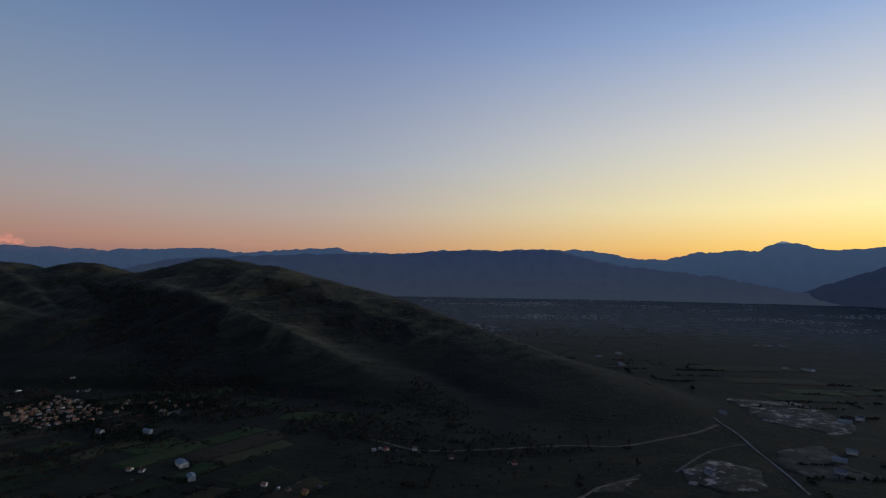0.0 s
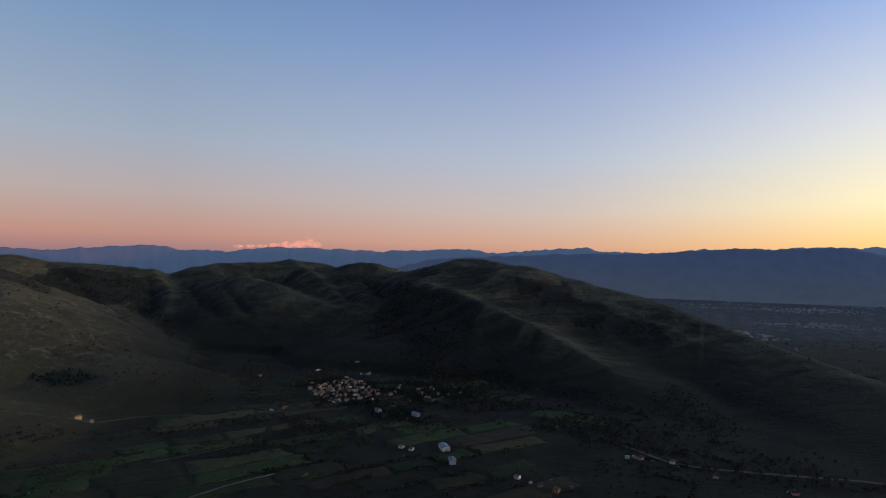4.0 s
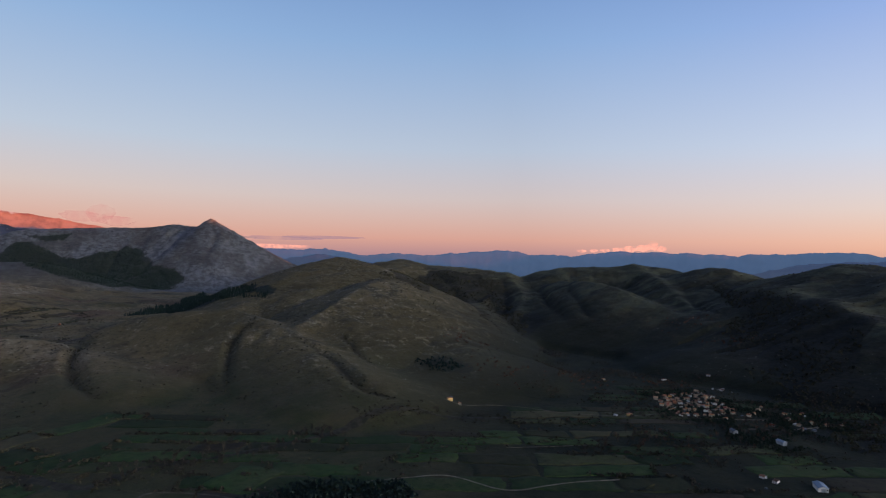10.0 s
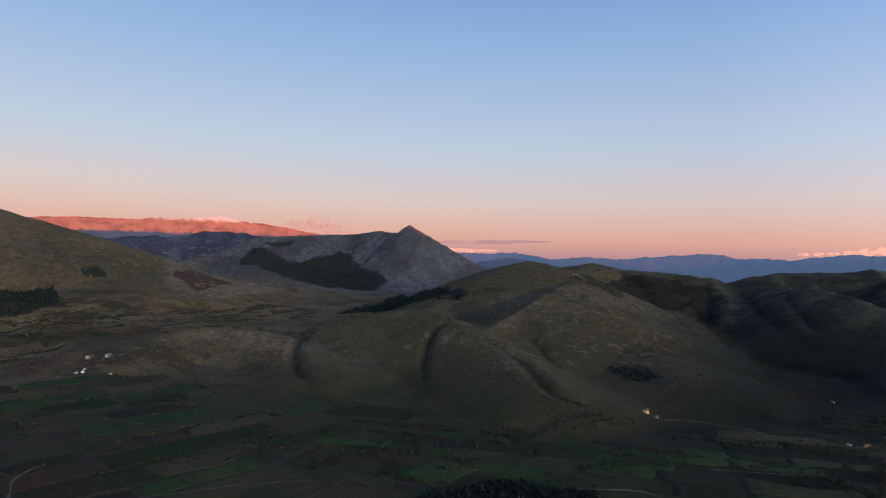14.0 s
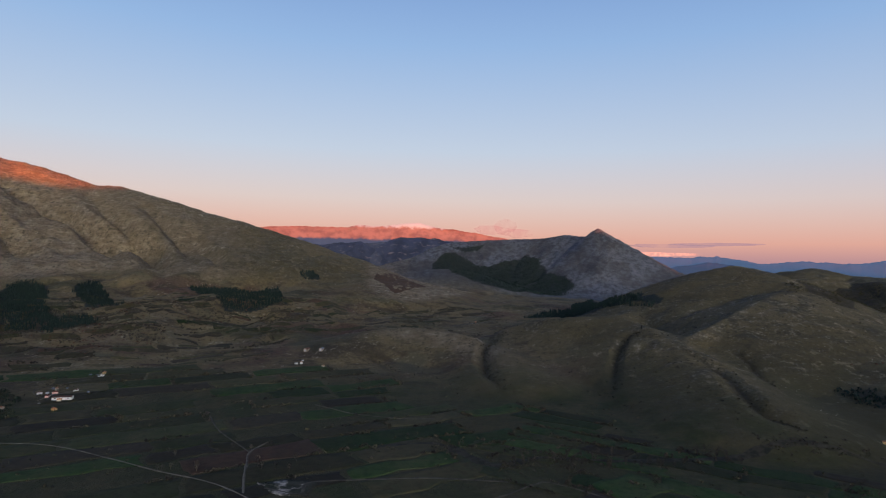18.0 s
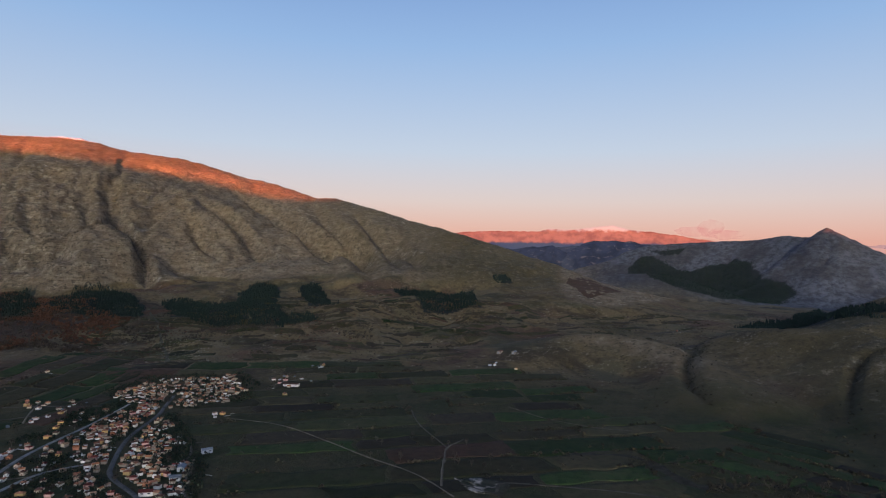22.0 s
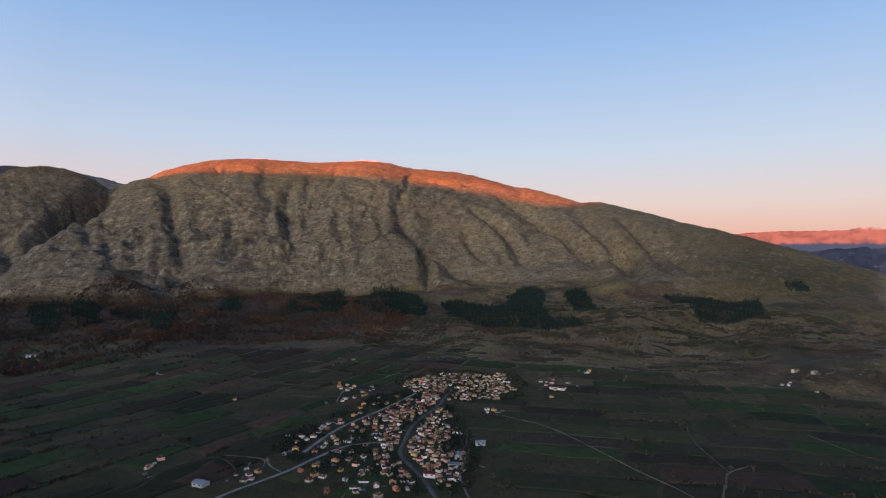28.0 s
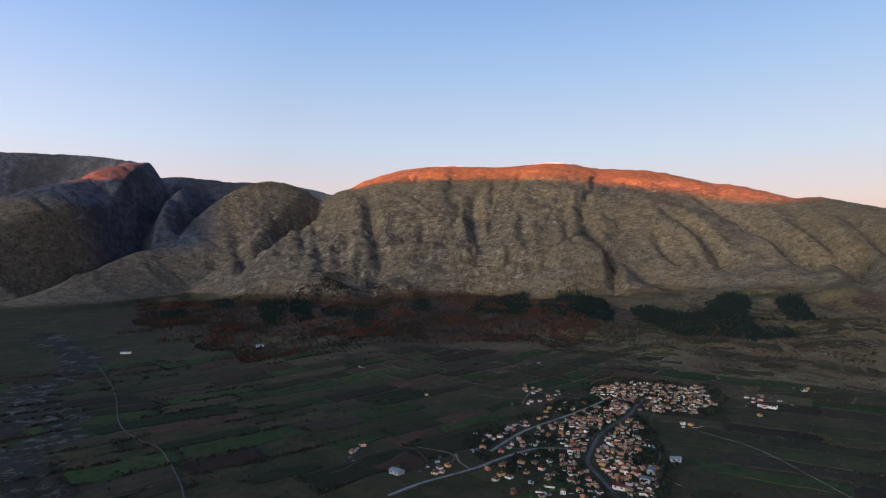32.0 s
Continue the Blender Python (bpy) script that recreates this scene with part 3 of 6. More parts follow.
    hazed_stone = blend(N, L, span(N, L, big, 0.45, 0.6, 0, 0.7), hazed_stone, (0.034, 0.035, 0.044))
    col = blend(N, L, times(N, L, gy.outputs["Fac"], 0.9), col, hazed_stone)
    gl = N.new("ShaderNodeAttribute")
    gl.attribute_name = "gully"
    col = blend(N, L, times(N, L, gl.outputs["Fac"], 0.6), col, (0.026, 0.021, 0.013))
    # leaf litter and bare oak wood at the foot of the mountain
    litter = blend(N, L, span(N, L, mid, 0.4, 0.6), (0.07, 0.042, 0.026), (0.05, 0.037, 0.025))
    col = blend(N, L, wd.outputs["Fac"], col, litter)
    thin = N.new("ShaderNodeMath")
    thin.operation = "ADD"
    L.new(times(N, L, mid, 0.8), thin.inputs[0])
    L.new(sn.outputs["Fac"], thin.inputs[1])
    col = blend(N, L, span(N, L, thin.outputs[0], 1.05, 1.25), col, (0.75, 0.76, 0.8))
    pw = N.new("ShaderNodeAttribute")
    pw.attribute_name = "pines"
    # wood floor colour, dark enough to paint the shade of the steep faces
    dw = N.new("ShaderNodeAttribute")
    dw.attribute_name = "shaded_wood"
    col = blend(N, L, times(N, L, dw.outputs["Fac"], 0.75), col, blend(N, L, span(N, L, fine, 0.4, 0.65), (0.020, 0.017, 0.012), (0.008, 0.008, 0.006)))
    col = blend(N, L, pw.outputs["Fac"], col, (0.015, 0.02, 0.018))
    # whole land colour scaled down evenly
    overall_tone = N.new("ShaderNodeVectorMath")
    overall_tone.operation = "SCALE"
    overall_tone.inputs["Scale"].default_value = 0.8
    L.new(col, overall_tone.inputs[0])
    L.new(overall_tone.outputs[0], b.inputs["Base Color"])
    rocky = blend(N, L, rk.outputs["Fac"], times(N, L, fine, 0.35), crack)
    rough_rock = N.new("ShaderNodeMath")
    rough_rock.operation = "MULTIPLY_ADD"
    L.new(times(N, L, ledge, rk.outputs["Fac"]), rough_rock.inputs[0])
    rough_rock.inputs[1].default_value = 1.3
    L.new(rocky, rough_rock.inputs[2])
    bump(N, L, b, rough_rock.outputs[0], 1.0, 7.0)
    return m


LAND = land_material()


def cloth_of_land(name, a, b2, mingle=0.0, size=14, pale=None):
    """Field soil or crop with rows and patches."""
    m, N, L, b = material(name, 0.95)
    geo = N.new("ShaderNodeNewGeometry")
    pos = geo.outputs["Position"]
    info = N.new("ShaderNodeObjectInfo")
    col = blend(N, L, span(N, L, noise_of(N, L, pos, size, 6, 0.65), 0.35, 0.65), a, b2)
    wild = blend(N, L, span(N, L, noise_of(N, L, pos, 55, 6, 0.65), 0.38, 0.62), (0.03, 0.036, 0.013), (0.066, 0.054, 0.025))
    col = blend(N, L, span(N, L, noise_of(N, L, pos, 60, 6, 0.72), 0.4, 0.6, 0.15 * mingle, mingle), col, wild)
    weeds = span(N, L, noise_of(N, L, pos, 11, 6, 0.75), 0.47, 0.62, 0, 0.6)
    col = blend(N, L, weeds, col, tuple(0.45 * v for v in a))
    dark = N.new("ShaderNodeMapRange")
    dark.inputs["To Min"].default_value, dark.inputs["To Max"].default_value = 0.4, 1.1
    L.new(info.outputs["Random"], dark.inputs["Value"])
    k = N.new("ShaderNodeVectorMath")
    k.operation = "SCALE"
    L.new(col, k.inputs[0])
    L.new(dark.outputs[0], k.inputs["Scale"])
    col = k.outputs[0]
    if pale:
        col = blend(N, L, span(N, L, noise_of(N, L, pos, size * 0.4, 5, 0.7), 0.5, 0.64), col, pale)
    L.new(col, b.inputs["Base Color"])
    bump(N, L, b, noise_of(N, L, pos, 2.5, 3), 0.5, 0.6)
    return m


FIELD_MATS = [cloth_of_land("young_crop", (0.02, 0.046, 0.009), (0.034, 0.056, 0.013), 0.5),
              cloth_of_land("meadow", (0.034, 0.042, 0.011), (0.056, 0.05, 0.02), 0.85, size=22),
              cloth_of_land("fallow", (0.07, 0.052, 0.022), (0.044, 0.042, 0.016), 0.6, size=20),
              cloth_of_land("ploughed", (0.05, 0.036, 0.02), (0.036, 0.027, 0.017), 0.25),
              cloth_of_land("red_soil", (0.088, 0.044, 0.026), (0.062, 0.034, 0.021), 0.25),
              cloth_of_land("stubble", (0.095, 0.072, 0.034), (0.072, 0.056, 0.027), 0.6)]
FIELD_WORDS = ["dark green field of young winter crop", "dull green meadow with patchy grass", "brown-green fallow field beside hedges",
               "dark brown ploughed field", "reddish ploughed field on the valley floor", "pale straw-coloured stubble field"]
ASPHALT = cloth_of_land("asphalt", (0.19, 0.18, 0.165), (0.25, 0.24, 0.22), size=30)
DIRT = cloth_of_land("dirt_track", (0.115, 0.094, 0.068), (0.185, 0.152, 0.11), size=12)
GRAVEL = cloth_of_land("gravel", (0.05, 0.047, 0.034), (0.085, 0.078, 0.058), 0.4, size=64, pale=(0.11, 0.1, 0.076))
CONCRETE = cloth_of_land("yard", (0.03, 0.026, 0.021), (0.1, 0.082, 0.067), 0.7, size=52, pale=(0.36, 0.3, 0.245))
SOFT_MUD = cloth_of_land("stream_bed", (0.026, 0.022, 0.014), (0.05, 0.042, 0.028), size=10)


def foliage(name, a, b2):
    m, N, L, b = material(name, 0.9)
    geo = N.new("ShaderNodeNewGeometry")
    info = N.new("ShaderNodeObjectInfo")
    col = blend(N, L, geo.outputs["Random Per Island"], a, b2)
    col = blend(N, L, times(N, L, info.outputs["Random"], 0.5), col, tuple(v * 0.5 for v in a))
    L.new(col, b.inputs["Base Color"])
    return m


PINE = foliage("pine_needles", (0.008, 0.015, 0.012), (0.013, 0.021, 0.016))
TWIG = foliage("bare_twigs", (0.056, 0.042, 0.028), (0.03, 0.024, 0.017))
RUST = foliage("rust_leaves", (0.105, 0.044, 0.023), (0.06, 0.034, 0.022))
SCRUB = foliage("scrub", (0.032, 0.031, 0.015), (0.05, 0.04, 0.022))
GARDEN = foliage("garden_leaves", (0.014, 0.022, 0.012), (0.03, 0.032, 0.018))
STONES = foliage("limestone_blocks", (0.3, 0.27, 0.23), (0.2, 0.18, 0.15))
BARK, *_rest = material("bark", 0.95)
_rest[2].inputs["Base Color"].default_value = (0.05, 0.04, 0.032, 1)


def wall_paint(name, c):
    m, N, L, b = material(name, 0.85)
    tc = N.new("ShaderNodeTexCoord")
    info = N.new("ShaderNodeObjectInfo")
    dirt = noise_of(N, L, tc.outputs["Object"], 2.2, 6, 0.7)
    col = blend(N, L, span(N, L, dirt, 0.4, 0.75, 0, 0.6), c, tuple(v * 0.55 for v in c))
    L.new(blend(N, L, times(N, L, info.outputs["Random"], 0.4), col, (c[0] * 0.6, c[1] * 0.55, c[2] * 0.5)), b.inputs["Base Color"])
    return m


def roof_tiles(name, c):
    m, N, L, b = material(name, 0.85)
    tc = N.new("ShaderNodeTexCoord")
    info = N.new("ShaderNodeObjectInfo")
    moss = noise_of(N, L, tc.outputs["Object"], 1.4, 6, 0.7)
    col = blend(N, L, span(N, L, moss, 0.5, 0.75, 0, 0.5), c, (c[0] * 0.5, c[1] * 0.55, c[2] * 0.6))
    age = N.new("ShaderNodeMapRange")
    age.inputs["To Min"].default_value, age.inputs["To Max"].default_value = 0.3, 1.05
    L.new(info.outputs["Random"], age.inputs["Value"])
    k = N.new("ShaderNodeVectorMath")
    k.operation = "SCALE"
    L.new(col, k.inputs[0])
    L.new(age.outputs[0], k.inputs["Scale"])
    L.new(k.outputs[0], b.inputs["Base Color"])
    wv = N.new("ShaderNodeTexWave")
    wv.inputs["Scale"].default_value = 1.6
    L.new(tc.outputs["Object"], wv.inputs["Vector"])
    bump(N, L, b, wv.outputs["Fac"], 0.5, 0.06)
    return m


WALLS = {"white": wall_paint("white_plaster", (0.7, 0.65, 0.57)), "cream": wall_paint("cream_plaster", (0.52, 0.41, 0.28)),
         "ochre": wall_paint("ochre_plaster", (0.62, 0.38, 0.14)), "pink": wall_paint("pink_plaster", (0.62, 0.34, 0.27)),
         "grey": wall_paint("bare_concrete", (0.4, 0.39, 0.37)), "brick": wall_paint("bare_brick", (0.38, 0.15, 0.08)),
         "stone": wall_paint("rubble_stone", (0.34, 0.265, 0.19))}
ROOFS = {"terracotta": roof_tiles("terracotta_tiles", (0.34, 0.145, 0.08)), "brown": roof_tiles("brown_tiles", (0.15, 0.07, 0.045)),
         "red": roof_tiles("dark_red_tiles", (0.22, 0.045, 0.032)), "orange": roof_tiles("orange_tiles", (0.42, 0.165, 0.075)),
         "grey": roof_tiles("grey_sheet_metal", (0.24, 0.265, 0.295)), "pale": roof_tiles("weathered_pale_tiles", (0.36, 0.22, 0.135))}
GLASS, *_rest = material("window_glass", 0.12)
_rest[2].inputs["Base Color"].default_value = (0.03, 0.035, 0.04, 1)
_rest[2].inputs["Specular IOR Level"].default_value = 0.6
WOOD, *_rest = material("door_wood", 0.6)
_rest[2].inputs["Base Color"].default_value = (0.12, 0.07, 0.04, 1)


# ---- the land, one sheet round the eye ----
AUTUMN = [(-60, -2720), (-480, -2480), (-1130, -2150), (-1460, -1640), (-1180, -1190), (-664, -1222), (-347, -1405), (-61, -1814)]
# leafless woods on the steep faces of the side valley; their dark tint also paints the shade
SHADED_WOODS = [[(-791, 1370), (-714, 1439), (-627, 1440), (-532, 1383), (-476, 1306), (-444, 1207), (-390, 1171), (-318, 1084), (-272, 998), (-227, 836), (-237, 762), (-290, 782), (-427, 946), (-588, 1080), (-701, 1214)],
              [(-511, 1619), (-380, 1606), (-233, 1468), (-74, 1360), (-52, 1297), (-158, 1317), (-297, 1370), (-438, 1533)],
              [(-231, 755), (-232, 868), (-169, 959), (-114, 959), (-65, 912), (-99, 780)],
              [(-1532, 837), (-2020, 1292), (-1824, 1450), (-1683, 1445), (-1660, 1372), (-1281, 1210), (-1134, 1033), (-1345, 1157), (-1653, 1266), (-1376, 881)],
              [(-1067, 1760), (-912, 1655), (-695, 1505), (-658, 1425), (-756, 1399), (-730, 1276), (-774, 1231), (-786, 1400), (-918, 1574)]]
PINE_WOODS = [[(-1363, -1968), (-1396, -1876), (-1206, -1598), (-1158, -1564), (-1095, -1579)],
              [(-1358, -1728), (-1464, -1776), (-1566, -1720), (-1444, -1483), (-1251, -1274), (-1193, -1308), (-1158, -1442), (-1210, -1545)],
              [(-1491, -1430), (-1523, -1372), (-1547, -1200), (-1304, -992), (-1274, -1055), (-1264, -1193), (-1382, -1335)],
              [(-1695, -1303), (-1831, -1348), (-1877, -1284), (-1488, -1003), (-1235, -826), (-1322, -988), (-1363, -1046)],
              [(-1846, -1170), (-1944, -1148), (-1543, -860), (-1565, -933), (-1648, -1027)],
              [(-1379, -942), (-1479, -890), (-1411, -831), (-1279, -824), (-1287, -878)],
              [(-2035, -820), (-2092, -607), (-1782, -498), (-1669, -646)],
              [(-2009, -872), (-2044, -830), (-1814, -727), (-1892, -810)],
              [(-2235, -567), (-2301, -532), (-2236, -494), (-2203, -530)],
              [(-326, -2505), (-404, -2635), (-421, -2487), (-366, -2212), (-317, -2296)],
              [(-487, -2311), (-576, -2311), (-505, -1987), (-403, -1670), (-379, -1725), (-393, -1898)],
              [(-592, -2295), (-636, -2229), (-615, -2052), (-513, -1736), (-449, -1675)],
              [(-674, -1860), (-785, -1946), (-714, -1724), (-597, -1478), (-573, -1513)],
              [(-937, -1909), (-1037, -1997), (-904, -1728), (-845, -1722)],
              [(-590, -1880), (-672, -1962), (-659, -1818), (-600, -1699), (-572, -1793)],
              [(-142, -2326), (-226, -2335), (-207, -2052), (-140, -2045)],
              [(-1043, -1685), (-1243, -1890), (-1312, -1896), (-1239, -1653), (-1110, -1495), (-1022, -1600)],
              [(-535, 130), (-546, 167), (-559, 217), (-542, 265), (-499, 310), (-470, 300), (-480, 170)],
              [(-957, 609), (-934, 651), (-858, 653), (-841, 628), (-877, 599)],
              [(-1900, 233), (-2142, 414), (-2742, 634), (-1763, 491), (-1687, 534), (-1642, 504), (-1690, 407), (-1913, 334)],
              [(-1658, 481), (-1663, 519), (-1585, 540), (-1557, 523), (-1610, 487)],
              [(-3772, -116), (-3914, -57), (-3914, 8), (-3780, 135), (-3708, 219), (-3757, 359), (-3778, 461), (-3693, 525), (-3437, 559), (-3354, 636), (-3242, 669), (-3114, 592), (-2902, 435), (-2867, 295), (-2912, 105), (-2990, -12)],
              [(-3978, -19), (-3961, 205), (-3918, 177), (-3900, 112)]]


def inside(x, y, poly):
    x, y = np.asarray(x, float), np.asarray(y, float)
    res = np.zeros(x.shape, bool)
    for (x0, y0), (x1, y1) in zip(poly, poly[1:] + poly[:1]):
        c = (y0 > y) != (y1 > y)
        res ^= c & (x < (x1 - x0) * (y - y0) / ((y1 - y0) or 1e-9) + x0)
    return res


LAND_AZ = np.concatenate([np.arange(-42, 194, 0.15), np.arange(194, 318, 0.8)])
LAND_R = [1.0, 60.0, 200.0, 330.0, 430.0]
while LAND_R[-1] < 4930:
    LAND_R.append(LAND_R[-1] + 4.2 + LAND_R[-1] / 400)
LAND_R = np.array(LAND_R)
_a, _r = np.meshgrid(np.radians(LAND_AZ), LAND_R)
LAND_X, LAND_Y = (-np.sin(_a) * _r).ravel(), (np.cos(_a) * _r).ravel()
LAND_FORM = relief(LAND_X, LAND_Y)


def land_at(x, y, which=0):
    """Height (0), upland (1) or rock (2) share of the land sheet at x, y."""
    x, y = np.atleast_1d(np.asarray(x, float)), np.atleast_1d(np.asarray(y, float))
    az = (np.degrees(np.arctan2(-x, y)) + 42) % 360 - 42
    i = np.interp(np.hypot(x, y), LAND_R, np.arange(len(LAND_R)))
    j = np.interp(az, LAND_AZ, np.arange(len(LAND_AZ)))
    i0, j0 = np.minimum(i.astype(int), len(LAND_R) - 2), np.minimum(j.astype(int), len(LAND_AZ) - 2)
    fi, fj = i - i0, j - j0
    g = LAND_FORM[which].reshape(len(LAND_R), len(LAND_AZ))
    return (g[i0, j0] * (1 - fj) + g[i0, j0 + 1] * fj) * (1 - fi) + (g[i0 + 1, j0] * (1 - fj) + g[i0 + 1, j0 + 1] * fj) * fi


def ground_z(x, y):
    return land_at(x, y, 0)


def build_land():
    x, y = LAND_X, LAND_Y
    z, up, rock, gully, crest = LAND_FORM
    verts = np.stack([x, y, z], -1)
    quads = grid_quads(len(LAND_R), len(LAND_AZ), closed=True)[:, ::-1]
    me = mesh_from("ground", verts, quads, LAND)
    wx, wy = x + 260 * fbm(x / 200, y / 200, 3), y + 260 * fbm(x / 200 + 9, y / 200, 3)
    core = sum(inside(wx + a, wy + b, AUTUMN).astype(float) for a, b in ((0, 0), (70, 60), (-60, 80), (80, -60), (120, 110))) / 5
    wood = core * (1 - 0.9 * rock)
    snow = smooth(866, 886, z) * smooth(2900, 3100, -y) * 0.85
    az2 = np.degrees(np.arctan2(-x, y))
    slope = smooth(950, 1250, np.hypot(x, y)) * smooth(72, 80, az2) * smooth(178, 150, az2)
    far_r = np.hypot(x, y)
    hazed_farmland = smooth(1300, 2600, far_r) * smooth(24, 6, az2) * smooth(-100, -60, az2)
    # azimuth mask for the painted shade on hills and plain towards the sunset
    shaded_heath = np.maximum((1 - hazed_farmland) * smooth(62, 44, az2) * smooth(-60, -20, az2), smooth(3700, 3900, far_r) * smooth(80, 86, az2) * smooth(110, 105, az2))
    pines = np.zeros(x.shape, bool)
    for poly in PINE_WOODS:
        pines |= inside(x + 0.14 * (wx - x), y + 0.14 * (wy - y), poly)
    pines = pines * np.where(far_r > 2800, 0.9, np.where((az2 > 40) & (az2 < 66) & (far_r < 1500), 0.45, 1.0))
    shaded_wood = np.zeros(x.shape, bool)
    for poly in SHADED_WOODS:
        shaded_wood |= inside(x + 0.35 * (wx - x), y + 0.35 * (wy - y), poly)
    rock = rock * (1 - 0.46 * smooth(540, 740, z + 130 * fbm(x / 220, y / 220, 4)))
    rock = rock * (1 - 0.42 * smooth(134, 116, az2) * smooth(96, 99, az2)) * (1 - 0.35 * smooth(114, 104, az2) * smooth(96, 99, az2))
    cliff = smooth(136, 146, az2) * smooth(178, 168, az2) * smooth(640, 420, z)
    # far canyon wall and peak that take the painted haze
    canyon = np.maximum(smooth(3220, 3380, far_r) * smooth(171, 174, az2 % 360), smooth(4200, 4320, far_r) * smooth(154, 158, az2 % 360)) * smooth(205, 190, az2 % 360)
    haze_blue = canyon + smooth(100, 92, az2) * smooth(60, 66, az2) * smooth(2700, 3000, np.hypot(x, y))
    for name, v in (("crest", crest), ("gully", gully), ("haze_blue", haze_blue), ("shaded_wood", shaded_wood), ("cliff", cliff), ("shaded_heath", shaded_heath), ("pines", pines), ("hazed_farmland", hazed_farmland), ("slope", slope), ("upland", up), ("rock", rock), ("wood", wood), ("snow", snow)):
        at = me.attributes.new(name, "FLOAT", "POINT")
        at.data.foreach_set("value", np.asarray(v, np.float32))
    return tagged(new("ground", me), "valley floor and bare hills under dusk light", "ground", kind="structure")


ground = build_land()


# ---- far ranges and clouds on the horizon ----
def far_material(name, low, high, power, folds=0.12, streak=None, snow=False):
    """Far slope with haze and dark folds painted into its glow; low and high: colours at its foot and crest."""
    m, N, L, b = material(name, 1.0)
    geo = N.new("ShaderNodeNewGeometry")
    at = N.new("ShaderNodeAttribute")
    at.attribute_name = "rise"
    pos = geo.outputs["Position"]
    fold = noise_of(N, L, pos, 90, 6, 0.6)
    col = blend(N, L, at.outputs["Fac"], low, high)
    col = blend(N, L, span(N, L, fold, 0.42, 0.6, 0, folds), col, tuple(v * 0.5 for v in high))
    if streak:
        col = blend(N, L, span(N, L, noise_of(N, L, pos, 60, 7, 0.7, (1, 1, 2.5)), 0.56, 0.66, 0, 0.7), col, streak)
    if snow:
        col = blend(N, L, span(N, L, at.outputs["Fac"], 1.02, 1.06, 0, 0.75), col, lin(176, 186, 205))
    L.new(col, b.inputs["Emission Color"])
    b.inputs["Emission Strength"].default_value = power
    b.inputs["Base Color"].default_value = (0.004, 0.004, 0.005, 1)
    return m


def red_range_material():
    """A far massif with snow on top; the last sun on its upper half is painted as glow."""
    m, N, L, b = material("far_sun_tinted_massif", 1.0)
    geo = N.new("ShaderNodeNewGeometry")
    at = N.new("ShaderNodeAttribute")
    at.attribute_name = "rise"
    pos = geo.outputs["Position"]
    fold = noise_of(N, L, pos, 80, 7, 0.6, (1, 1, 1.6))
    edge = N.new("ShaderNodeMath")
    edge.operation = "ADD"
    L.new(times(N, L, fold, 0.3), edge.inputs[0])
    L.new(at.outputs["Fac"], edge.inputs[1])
    sun_tint = blend(N, L, span(N, L, fold, 0.35, 0.65), lin(172, 80, 64), lin(216, 112, 90))
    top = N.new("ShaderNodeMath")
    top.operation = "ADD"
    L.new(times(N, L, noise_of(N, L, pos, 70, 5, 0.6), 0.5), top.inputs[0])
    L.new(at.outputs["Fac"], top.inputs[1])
    sun_tint = blend(N, L, span(N, L, top.outputs[0], 0.93, 1.08, 0, 0.9), sun_tint, lin(250, 196, 186))
    col = blend(N, L, span(N, L, edge.outputs[0], 0.22, 0.36), lin(60, 66, 94), sun_tint)
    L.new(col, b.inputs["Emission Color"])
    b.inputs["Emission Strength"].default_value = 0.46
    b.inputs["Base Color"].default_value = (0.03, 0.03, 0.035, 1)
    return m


def far_range(crest, radius, depth, mat, seed, label, jag=0.17, low=0.0, high=391.0):
    crest = sorted(crest)
    az = np.arange(crest[0][0], crest[-1][0], 0.16)
    el = np.interp(az, [c[0] for c in crest], [c[1] for c in crest])
    el = el + jag * fbm(az * 1.3 + seed, az * 0 + seed, 6, 0.66)
    crest_z = EYE_Z + np.tan(np.radians(el)) * radius
    t = np.concatenate([np.linspace(0, 1, 26), [1.02, 1.05]])
    tt, aa = np.meshgrid(t, np.radians(az), indexing="ij")
    spur = ridged(np.degrees(aa) * 0.5 + seed + tt * 0.6, tt * 2.2 + seed, 4)
    rr = radius - depth * (1 - np.minimum(tt, 1)) + np.maximum(tt - 1, 0) * 400 + spur * 45 * np.sin(np.clip(tt, 0, 1) * np.pi)
    rise = np.clip(tt, 0, 1) ** 1.15 - np.maximum(tt - 1, 0) * 5
    zz = -60 + (crest_z[None, :] + 60) * rise + spur * 5 * np.sin(np.clip(tt, 0, 1) * np.pi)
    verts = np.stack([-np.sin(aa) * rr, np.cos(aa) * rr, zz], -1).reshape(-1, 3)
    me = mesh_from("backdrop", verts, grid_quads(len(t), len(az))[:, ::-1], mat)
    at = me.attributes.new("rise", "FLOAT", "POINT")
    at.data.foreach_set("value", np.clip((zz - low) / (high - low), 0, 1.3).ravel().astype(np.float32))
    return tagged(new("backdrop", me), label, "mountain range", kind="structure")


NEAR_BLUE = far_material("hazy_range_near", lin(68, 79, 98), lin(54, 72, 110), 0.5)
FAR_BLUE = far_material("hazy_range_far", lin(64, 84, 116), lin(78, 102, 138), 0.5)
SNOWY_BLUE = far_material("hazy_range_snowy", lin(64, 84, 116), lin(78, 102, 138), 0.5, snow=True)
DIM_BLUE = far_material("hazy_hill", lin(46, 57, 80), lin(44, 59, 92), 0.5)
RED_MAT = red_range_material()
